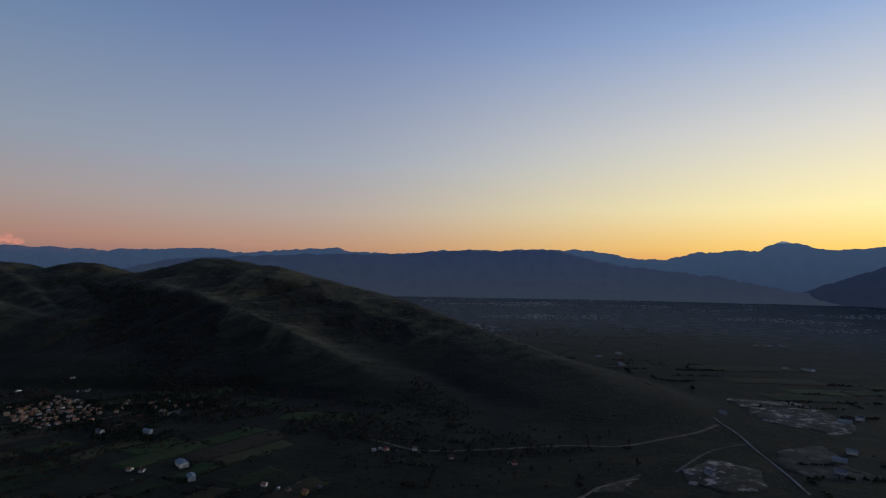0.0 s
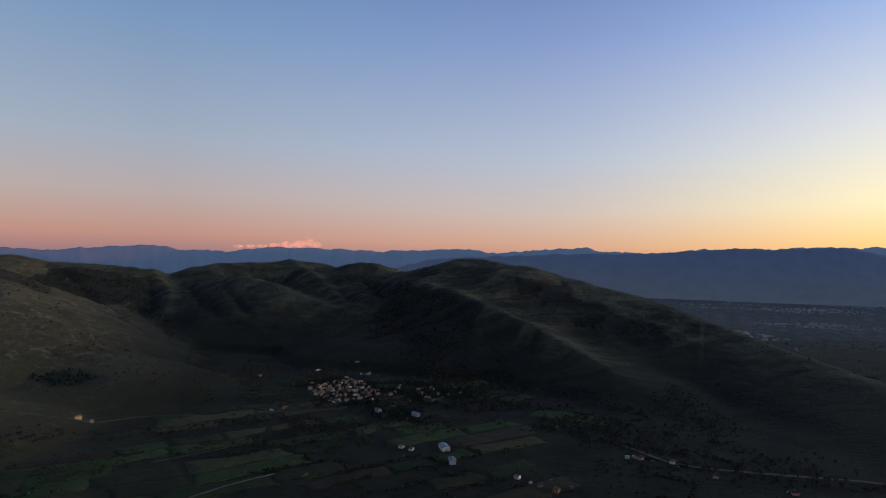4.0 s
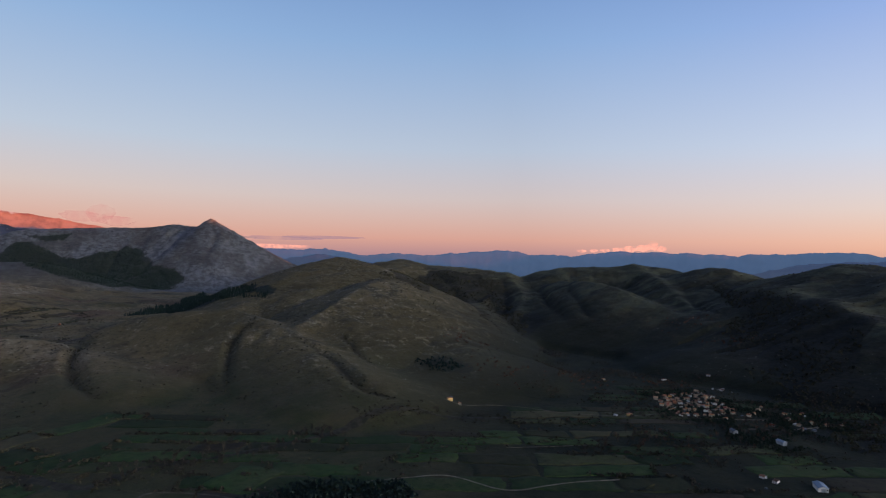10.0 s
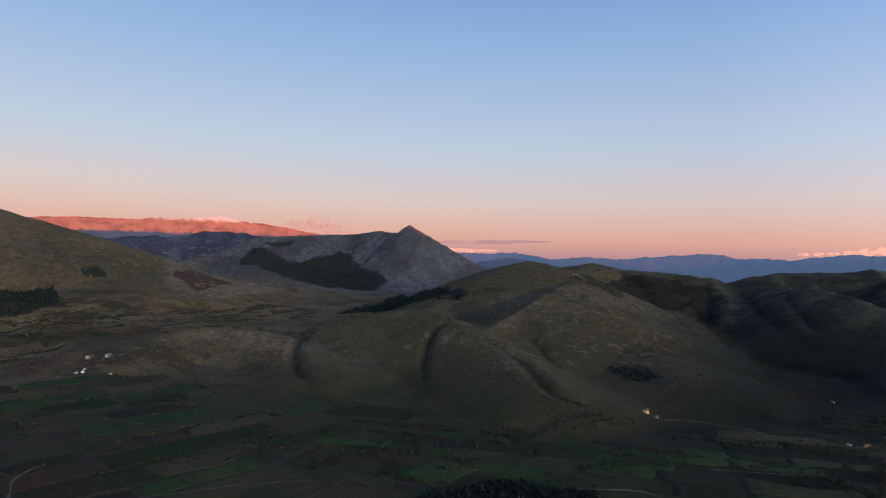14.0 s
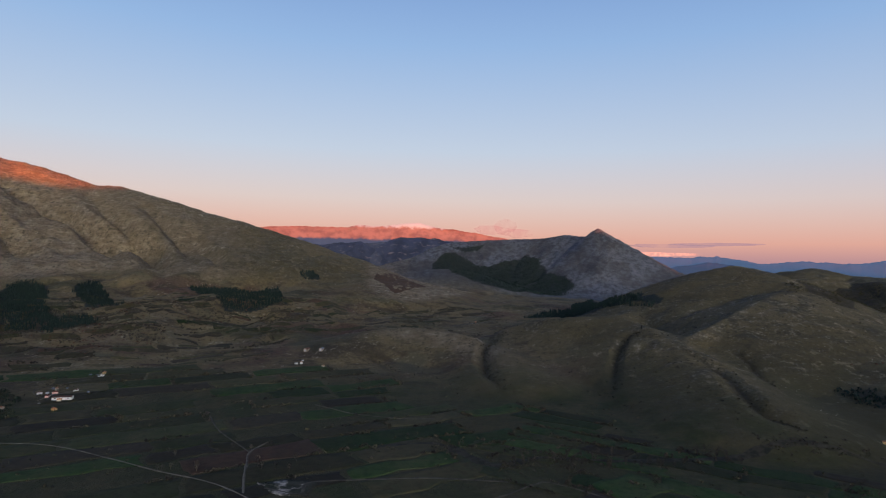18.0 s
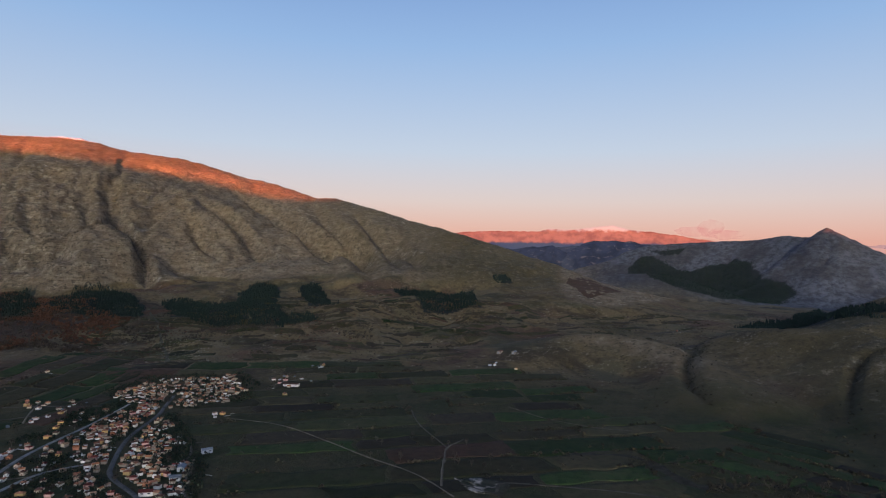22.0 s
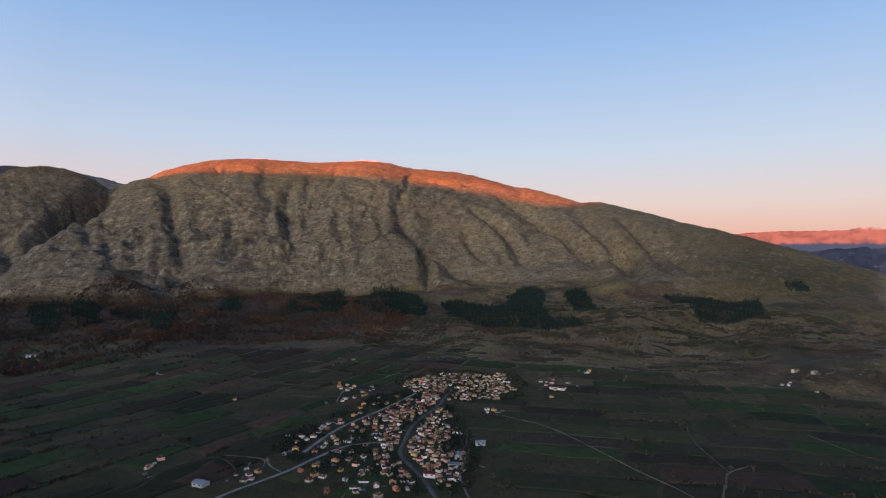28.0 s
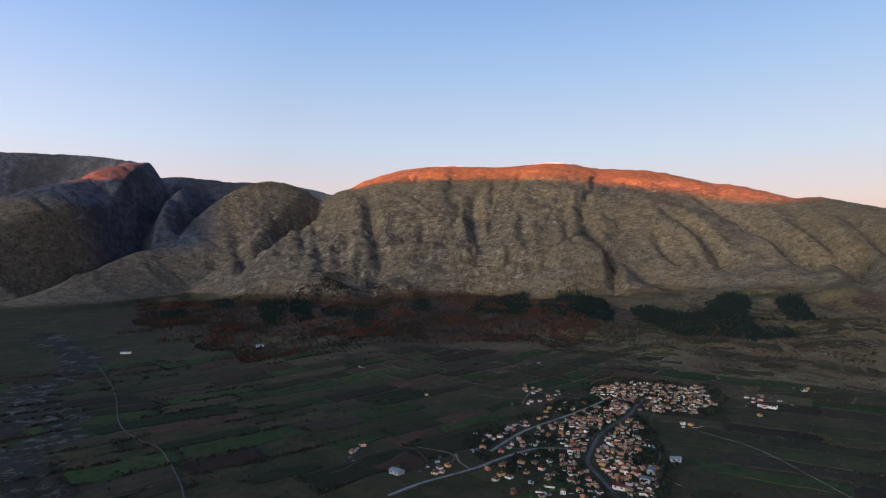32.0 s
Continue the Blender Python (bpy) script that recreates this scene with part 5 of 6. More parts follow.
patch("gravel_yard", [(257, 653), (310, 692), (348, 665), (327, 598), (275, 589), (250, 613)], CONCRETE, "pale concrete works yard", "yard", 0.7)
patch("gravel_yard", [(401, 727), (472, 754), (456, 669), (467, 637), (439, 618), (389, 641), (378, 675)], GRAVEL, "grey gravel yard with stored blocks", "yard", 0.7)
patch("gravel_yard", [(137, 582), (172, 610), (215, 639), (183, 590)], CONCRETE, "pale scraped ground beside a track", "yard", 0.7)
patch("gravel_yard", [(-590, -185), (-555, -165), (-555, -130), (-590, -128)], CONCRETE, "pale sandy scrape beside a dirt road", "yard", 0.7)

# ---- fields ----
VILLAGE = [[(-725, -790), (-815, -800), (-905, -705), (-835, -620), (-761, -600), (-690, -650), (-680, -731)],
           [(-540, -660), (-646, -730), (-700, -679), (-623, -575), (-575, -515), (-485, -495), (-455, -560)],
           [(-451, -545), (-500, -535), (-540, -465), (-455, -405), (-415, -400), (-405, -440), (-410, -480)],
           [(-400, -640), (-456, -675), (-653, -755), (-613, -830), (-660, -700), (-480, -600), (-390, -525)],
           [(-640, 872), (-604, 955), (-505, 915), (-465, 821), (-528, 770)], [(-534, 947), (-450, 965), (-361, 937), (-360, 760), (-419, 755)],
           [(480, 1049), (591, 1019), (555, 756), (432, 589), (229, 583), (276, 719)]]


def lay_fields():
    rng = np.random.default_rng(11)
    # crop weights lean dark towards the sunset, painting that side's shade by crop choice
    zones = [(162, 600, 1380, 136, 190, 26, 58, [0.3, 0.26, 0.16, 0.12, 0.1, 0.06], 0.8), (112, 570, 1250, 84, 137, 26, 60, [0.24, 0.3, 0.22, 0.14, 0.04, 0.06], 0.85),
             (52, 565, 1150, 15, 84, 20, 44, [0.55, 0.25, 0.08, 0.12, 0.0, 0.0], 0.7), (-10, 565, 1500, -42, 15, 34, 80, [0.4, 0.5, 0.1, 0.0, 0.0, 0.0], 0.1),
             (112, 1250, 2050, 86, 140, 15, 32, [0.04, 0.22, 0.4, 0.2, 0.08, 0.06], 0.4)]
    made, hedges, spare = 0, [], [[] for _ in range(6)]
    for mid, r0, r1, a0, a1, lo, hi, weights, share in zones:
        a = radians(mid)
        out, side = np.array([-math.sin(a), math.cos(a)]), np.array([math.cos(a), math.sin(a)])
        tilt = 0.6 if mid == 162 else rng.uniform(0.05, 0.2)
        side, out = side * math.cos(tilt) + out * math.sin(tilt), out * math.cos(tilt) - side * math.sin(tilt)
        v = r0 * 0.55
        while v < r1:
            dv = rng.uniform(lo, hi)
            u = -1500 + rng.uniform(0, 60)
            while u < 1500:
                du = rng.uniform(1.2, 3.4) * dv + 18
                sk = rng.uniform(-0.12, 0.12) * dv
                quad = [side * (u + 2 + s) + out * (v + 2 + w) for s, w in ((0, 0), (du - 4, sk), (du - 4 + sk, dv - 4 + sk), (sk, dv - 4))]
                c = sum(quad) / 4
                r, az = math.hypot(*c), math.degrees(math.atan2(-c[0], c[1])) % 360
                az = az - 360 if az > 300 else az
                ok = r0 < r < r1 and a0 <= az < a1
                if ok:
                    up = land_at(np.array([q[0] for q in quad]), np.array([q[1] for q in quad]), 1)
                    ok = up.max() < 0.04 and not any(inside(c[0], c[1], p) for p in VILLAGE)
                if ok:
                    hedges.append((quad, rng.random(4) * (2.2 if r0 > 1200 else 1.0)))
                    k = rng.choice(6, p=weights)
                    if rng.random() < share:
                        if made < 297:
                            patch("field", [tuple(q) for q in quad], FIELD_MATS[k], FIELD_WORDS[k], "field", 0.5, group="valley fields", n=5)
                            made += 1
                        else:
                            spare[k].append(draped([tuple(q) for q in quad], 0.5, 5))
                u += du
            v += dv
    for k, pieces in enumerate(spare):
        if pieces:
            shift = np.cumsum([0] + [len(v) for v, f in pieces[:-1]])
            me = mesh_from("field_patchwork", np.concatenate([v for v, f in pieces]), np.concatenate([f + n for (v, f), n in zip(pieces, shift)]), FIELD_MATS[k])
            tagged(new("field_patchwork", me), "far patchwork of small fields, " + FIELD_WORDS[k].split(" on ")[0].split(" beside ")[0], "fields", kind="stuff")
    return hedges


HEDGES = lay_fields()
patch("field", [(-560, 175), (-600, 225), (-640, 190), (-600, 140)], FIELD_MATS[0], FIELD_WORDS[0], "field", 0.6, group="valley fields")
patch("field", [(-528, -1095), (-600, -1130), (-590, -1076), (-515, -1030)], FIELD_MATS[5], "pale ochre bare field above the village", "field", 0.6, group="valley fields")
patch("field", [(-2407, -317), (-2600, -260), (-2400, -100), (-2118, -200)], FIELD_MATS[4], "reddish heather patch on a far slope", "field", 0.8, group="valley fields")
patch("field", [(-250, -600), (-300, -630), (-310, -590), (-262, -560)], FIELD_MATS[4], FIELD_WORDS[4], "field", 0.6, group="valley fields")


# ---- houses ----
STREETS = [curve_through([(x, y, 0) for x, y in line], 12)[:, :2] for line in (
    [(-380, -340), (-407, -395), (-434, -442), (-463, -503), (-493, -535), (-570, -594), (-661, -639), (-705, -668), (-757, -700)],
    [(-230, -520), (-276, -536), (-338, -548), (-391, -565), (-445, -575), (-489, -554)], [(-390, -590), (-478, -641), (-588, -680), (-689, -719)])]
STREETS = np.concatenate(STREETS)


def on_street(x, y):
    return np.min(np.hypot(STREETS[:, 0] - x, STREETS[:, 1] - y)) < 8.5


def place_houses():
    rng = np.random.default_rng(5)
    kinds = [(8.5, 10, 5.6, 2.2, "white", "terracotta", False, "two-storey white house with a terracotta roof"),
             (9, 11, 5.8, 2.0, "cream", "brown", True, "cream village house with a brown hipped roof"),
             (8, 9.5, 5.4, 2.0, "stone", "pale", False, "old stone house with weathered pale tiles"),
             (7.5, 9, 5.2, 1.9, "cream", "orange", False, "cream house with an orange tiled roof"),
             (9.5, 11, 5.9, 2.2, "ochre", "terracotta", True, "ochre house with a terracotta hipped roof"),
             (8, 10, 3.4, 1.8, "grey", "red", False, "low grey concrete house with dark red tiles"),
             (9, 10, 5.8, 2.1, "pink", "red", True, "pink plastered house with a dark red roof"),
             (7, 8.5, 5.0, 1.8, "stone", "terracotta", False, "small stone house with a terracotta roof"),
             (8.5, 11, 5.6, 2.1, "brick", "orange", False, "bare brick house with an orange roof"),
             (10, 13, 6.0, 2.3, "white", "brown", True, "large white house with a brown hipped roof"),
             (8, 9, 5.4, 1.9, "white", "pale", False, "whitewashed house with faded pale tiles")]
    protos = [None] * len(kinds)
    taken = []

    def put(x, y, turn, k, gap, size=1.0):
        if on_street(x, y):
            return False
        if taken and min((x - a) ** 2 + (y - b) ** 2 for a, b in taken) < gap * gap:
            return False
        taken.append((x, y))
        m = pose(x, y, float(ground_z(x, y)[0]), 0, 0, turn) @ Matrix.Diagonal((size * rng.uniform(0.85, 1.15), size * rng.uniform(0.85, 1.2), size * rng.uniform(0.85, 1.15), 1.0))
        if protos[k] is None:
            w = kinds[k]
            protos[k] = house(w[0] * 0.72, w[1] * 0.74, w[2] * 0.62, w[3] * 0.66, *w[4:8], balcony=w[2] > 5.3 and k % 3 == 0)
            protos[k].matrix_basis = m
        else:
            copy_thing(protos[k], m)
        return True

    def fill(poly, count, gap, weights, turn, size=1.0):
        p = np.array(poly, float)
        lo, hi = p.min(0), p.max(0)
        n = tries = 0
        w = np.array(weights, float) / sum(weights)
        while n < count and tries < count * 40:
            tries += 1
            x, y = rng.uniform(lo, hi)
            if inside(x, y, poly):
                n += put(x, y, turn + rng.choice([0, 90, 180, 270]) + rng.normal(0, 12), rng.choice(len(kinds), p=w), gap, size)

    old = [3, 3, 5, 5, 2, 1, 1, 5, 2, 1, 4]
    newer = [4, 4, 1, 4, 3, 2, 4, 1, 3, 2, 2]
    hill = [0, 1, 5, 1, 1, 3, 1, 5, 2, 0, 0]
    fill([(-725, -778), (-809, -791), (-898, -701), (-828, -628), (-761, -608), (-712, -660), (-690, -731)], 84, 5.4, old, 40, 0.78)
    fill([(-540, -645), (-646, -715), (-692, -679), (-628, -590), (-560, -570), (-505, -548), (-478, -570)], 52, 8.5, newer, 42)
    fill([(-560, -575), (-610, -588), (-575, -530), (-520, -500), (-490, -520)], 16, 10, newer, 42)
    fill([(-440, -520), (-497, -524), (-535, -469), (-460, -412), (-432, -415), (-425, -442), (-414, -477)], 22, 10.5, newer, 35)
    fill([(-395, -600), (-456, -661), (-560, -690), (-540, -650), (-470, -590), (-400, -550)], 22, 13, newer, 30)
    fill([(-600, -820), (-628, -835), (-665, -760), (-640, -720), (-575, -700), (-560, -730)], 10, 14, newer, 30)
    fill([(-345, -555), (-420, -530), (-429, -485), (-385, -427), (-332, -470)], 14, 15, newer, 30)
    fill([(-869, -627), (-920, -645), (-942, -582), (-875, -561)], 6, 20, newer, 20)
    fill([(-630, 872), (-604, 943), (-525, 912), (-473, 830), (-528, 777)], 34, 6, hill, 10, 0.8)
    fill([(-524, 940), (-450, 955), (-371, 937), (-367, 774), (-419, 765)], 12, 17, hill, 15)
    lone = [(-243, -653), (-264, -672), (-305, -553), (-298, -548), (-320, -566), (-300, -574), (-421, -643), (-418, -626), (-404, -625), (-388, -603), (-447, -642), (-446, -615), (-494, -659), (-527, -676), (-639, -837), (-636, -855), (-641, -820), (-622, -765), (-623, -733), (-568, -755), (-563, -705), (-662, -799), (-353, -538), (-341, -510), (-357, -519), (-372, -538), (-402, -583), (-398, -562), (-398, -540), (-428, -551), (-429, -530), (-434, -514), (-411, -474), (-405, -450), (-425, -456), (-340, -474), (-359, -454), (-368, -432), (-391, -432), (-438, -422), (-514, -471), (-486, -456), (-697, -573), (-702, -564),
            (-247, -658), (-266, -677), (-309, -564), (-324, -569), (-298, -553), (-1027, -597), (-833, -550), (-771, -991), (-434, -1114), (-622, -837), (-450, -870),
            (-1180, -292), (-1166, -246), (-1479, -14), (-1487, 12), (-1774, 72), (-1039, -600), (-367, 925), (-172, 595), (-145, 582), (-128, 577), (13, 687),
            (82, 670), (-747, 535), (-735, 545), (-64, 713), (-30, 715), (-310, 631), (-324, 633), (-590, 1010), (-640, 1050), (-700, 1000), (-760, 900), (-560, 720)]
    for x, y in lone:
        put(x, y, rng.uniform(0, 360), rng.choice(len(kinds), p=np.array(newer) / sum(newer)), 6)
    return taken


TAKEN = place_houses()


def tri_shape(bm):
    bmesh.ops.triangulate(bm, faces=bm.faces[:])
    bm.verts.index_update()
    out = np.array([tuple(v.co) for v in bm.verts]), np.array([[v.index for v in f.verts] for f in bm.faces])
    bm.free()
    return out


def crowd(poly, count, gap, seed, label, size):
    """The many small houses packed behind the others: walls in one mesh, roofs in another under it."""
    rng = np.random.default_rng(seed)
    q = points_in(poly, gap, rng)
    rng.shuffle(q)
    have = np.array(TAKEN)
    q = np.array([p for p in q if not on_street(*p) and np.min(np.hypot(have[:, 0] - p[0], have[:, 1] - p[1])) > gap * 0.8][:count])

    walled, tiled = tri_shape(gable_body(1.0, 1.2, 0.55, 0.2)), tri_shape(gable_roof(1.0, 1.2, 0.55, 0.2, 0.07, 0.03))
    for k, (wall, roof, words) in enumerate((("stone", "terracotta", "terracotta"), ("stone", "pale", "weathered pale"), ("white", "brown", "dark brown"), ("cream", "orange", "orange"))):
        walls = scatter("village_houses", [walled], q[k::4], size, WALLS[wall], "%s with %s roofs" % (label, words), "houses", seed + k * 10, 0.0, (0.8, 1.2))
        roofs = scatter("roof", [tiled], q[k::4], size, ROOFS[roof], words + " tiled roofs", "", seed + k * 10, 0.0, (0.8, 1.2))
        roofs.parent = walls


crowd(VILLAGE[0], 200, 5.0, 71, "closely packed old village houses", (3.4, 5.4))
crowd(VILLAGE[1], 120, 6.2, 72, "small houses along the main street", (3.0, 5.5))
crowd(VILLAGE[2], 46, 7.0, 73, "small houses at the village edge", (3.0, 5.5))
crowd(VILLAGE[4], 70, 5.6, 74, "small packed houses of the hill village", (3.4, 5.6))


def clutter():
    """Garden walls and outbuildings between the houses."""
    rng = np.random.default_rng(91)
    have = np.array(TAKEN)
    fence = tri_shape(boxes((-1, 1, -0.03, 0.03, -0.05, 0.09)))
    hut = tri_shape(gable_body(1.0, 1.3, 0.6, 0.12))
    near = have[rng.integers(0, len(have), 420)] + rng.normal(0, 11, (420, 2))
    keep = np.array([not on_street(*p) and np.min(np.hypot(have[:, 0] - p[0], have[:, 1] - p[1])) > 5.5 for p in near])
    near = near[keep]
    scatter("garden_wall", [fence], near[::2], (2.5, 5.5), WALLS["grey"], "low pale garden walls between plots", "walls", 301, 0.0)
    scatter("outbuildings", [hut], near[1::4], (2.2, 4.2), WALLS["grey"], "small grey sheds behind the houses", "sheds", 302, 0.0)
    scatter("outbuildings", [hut], near[3::4], (2.0, 3.8), ROOFS["grey"], "small metal-clad sheds behind the houses", "sheds", 303, 0.0)


clutter()


def place_sheds():
    specs = [((-277, 651), 40, 9, 17, "white", "grey", "long white farm shed with a grey metal roof"), ((-250, 610), 30, 7, 12, "grey", "grey", ""),
             ((-262, -570), 20, 10, 13, "grey", "grey", "blue-grey metal-roofed barn beside a red field"), ((-430, 765), 60, 6, 10, "grey", "grey", ""),
             ((-372, 770), 70, 6, 11, "grey", "grey", ""), ((-1256, -300), 75, 7, 15, "stone", "brown", "long stone barn with a brown roof"), ((-1250, -268), 80, 7, 12, "stone", "grey", "stone barn with a grey metal roof"),
             ((-885, -572), 15, 10, 26, "white", "brown", "long white barn with a brown roof"), ((-560, -470), 55, 6, 11, "grey", "grey", ""),
             ((-480, -440), 30, 7, 10, "grey", "grey", ""), ((-440, -436), 30, 6, 12, "white", "red", "long white building with a dark red roof"),
             ((-505, -455), 120, 7, 11, "grey", "grey", ""), ((447, 1523), 10, 8, 20, "white", "grey", ""), ((402, 1349), 5, 8, 19, "white", "grey", ""),
             ((382, 1466), 80, 7, 14, "white", "grey", ""), ((791, 1302), 30, 11, 24, "white", "grey", ""), ((752, 1320), 30, 6, 10, "white", "grey", ""),
             ((575, 860), 60, 7, 16, "grey", "grey", ""), ((610, 880), 55, 5, 11, "white", "grey", ""), ((420, 900), 20, 5, 12, "grey", "grey", ""),
             ((455, 690), 50, 6, 14, "grey", "grey", ""), ((490, 720), 50, 5, 12, "white", "grey", ""), ((285, 640), 15, 5, 11, "grey", "grey", ""),
             ((430, 650), 40, 5, 11, "grey", "grey", ""), ((-28, -1470), 70, 9, 20, "white", "grey", ""), ((-300, -1420), 70, 8, 16, "white", "grey", "")]
    first = {}
    for (x, y), turn, w, l, wall, roof, label in specs:
        m = pose(x, y, float(ground_z(x, y)[0]), 0, 0, turn)
        key = (w, l, wall, roof)
        if key in first:
            copy_thing(first[key], m)
        else:
            first[key] = shed(w, l, 4.2, 1.5, wall, roof, label or "%s works shed with a %s metal roof" % ({"white": "pale", "grey": "dull grey"}[wall], roof))
            first[key].matrix_basis = m


place_sheds()


# ---- plants ----
BUSHES = [clump(s, 7, 0.64, 0.8) for s in range(5)]
CONES = [cone_tree(s) for s in range(4)]
SHRUBLETS = [clump(s + 80, 2, 0.8, 0.8) for s in range(5)]
BLOCKS = [clump(s + 40, 2, 0.6, 0.4) for s in range(4)]


def tree_kind(seed, height, mat, bark, label, name, slim=1.0, leaves=70):
    """A tree: a tapered forked trunk and a ragged crown of small clumps."""
    e = tagged(new(name), label, "tree", "trees and garden plants")
    bm = bmesh.new()
    rnd = random.Random(seed)

    def limb(p, q, r0, r1):
        d = (q - p).normalized()
        s = d.orthogonal().normalized()
        t = d.cross(s)
        rings = [[bm.verts.new(c + (s * math.cos(a) + t * math.sin(a)) * r) for a in (0, 1.257, 2.513, 3.77, 5.027)] for c, r in ((p, r0), (q, r1))]
        for i in range(5):
            bm.faces.new([rings[0][i], rings[0][(i + 1) % 5], rings[1][(i + 1) % 5], rings[1][i]])

    fork = Vector((0, 0, height * 0.4))
    limb(Vector((0, 0, -0.5)), fork, 0.04 * height, 0.026 * height)
    for k in range(5):
        a = k * 1.257 + rnd.uniform(-0.4, 0.4)
        limb(fork * rnd.uniform(0.75, 1.0), fork + Vector((math.cos(a) * slim, math.sin(a) * slim, rnd.uniform(1.2, 2.0))) * height * 0.24, 0.018 * height, 0.006 * height)
    part("trunk", bm, bark, e)
    v, f = clump(seed, leaves, 0.2, 1.1)
    v = v * np.array([0.34 * slim, 0.34 * slim, 0.36]) * height + np.array([0, 0, height * 0.64])
    me = mesh_from("crown", v, f, mat, flat=True)
    crown = new("crown", me)
    crown.parent = e
    return e


def plant_trees():
    rng = np.random.default_rng(21)
    kinds = [lambda: tree_kind(1, 9, TWIG, BARK, "bare brown deciduous tree by hedges", "bare_tree"), lambda: tree_kind(2, 7, TWIG, BARK, "small bare fruit tree in a garden", "bare_tree"),
             lambda: tree_kind(3, 11, TWIG, BARK, "tall slim leafless poplar tree", "bare_tree", 0.5), lambda: tree_kind(4, 7, GARDEN, BARK, "dark green garden tree between houses", "garden_tree"),
             lambda: tree_kind(5, 9, GARDEN, BARK, "dark evergreen tree in the village", "garden_tree", 0.6), lambda: tree_kind(6, 7, RUST, BARK, "tree with rust-brown autumn leaves", "autumn_tree")]
    first = [None] * 6
    spots = []
    houses = np.array(TAKEN)
    for poly, n, pool in ((VILLAGE[0], 22, (3, 4, 0)), (VILLAGE[1], 26, (3, 4, 1)), (VILLAGE[2], 20, (3, 4, 0)), (VILLAGE[3], 24, (3, 0, 1)), (VILLAGE[4], 16, (0, 1, 3)), (VILLAGE[5], 26, (0, 2, 5)),
                          ([(-690, 60), (-640, 60), (-660, 330), (-720, 330)], 40, (0, 1, 2)), ([(-480, 560), (-420, 620), (-330, 720), (-420, 740), (-520, 660)], 40, (0, 2, 5)),
                          ([(-700, -180), (-620, -150), (-610, -300), (-700, -320)], 18, (0, 1, 1)), ([(-420, -380), (-330, -420), (-300, -520), (-380, -470)], 22, (3, 1, 0)),
                          ([(60, 620), (220, 660), (240, 780), (80, 780)], 20, (0, 1, 2)), ([(150, -600), (20, -620), (10, -760), (160, -800)], 20, (0, 1, 1))):
        q = points_in(poly, 7, rng)
        rng.shuffle(q)
        c = 0
        for x, y in q:
            if c >= n or np.min(np.hypot(houses[:, 0] - x, houses[:, 1] - y)) < 7:
                continue
            c += 1
            spots.append((x, y, pool[rng.integers(0, len(pool))]))
    for x, y, k in spots:
        m = pose(x, y, float(ground_z(x, y)[0]), 0, 0, rng.uniform(0, 360))
        if first[k] is None:
            first[k] = kinds[k]()
            first[k].matrix_basis = m
        else:
            copy_thing(first[k], m)


plant_trees()


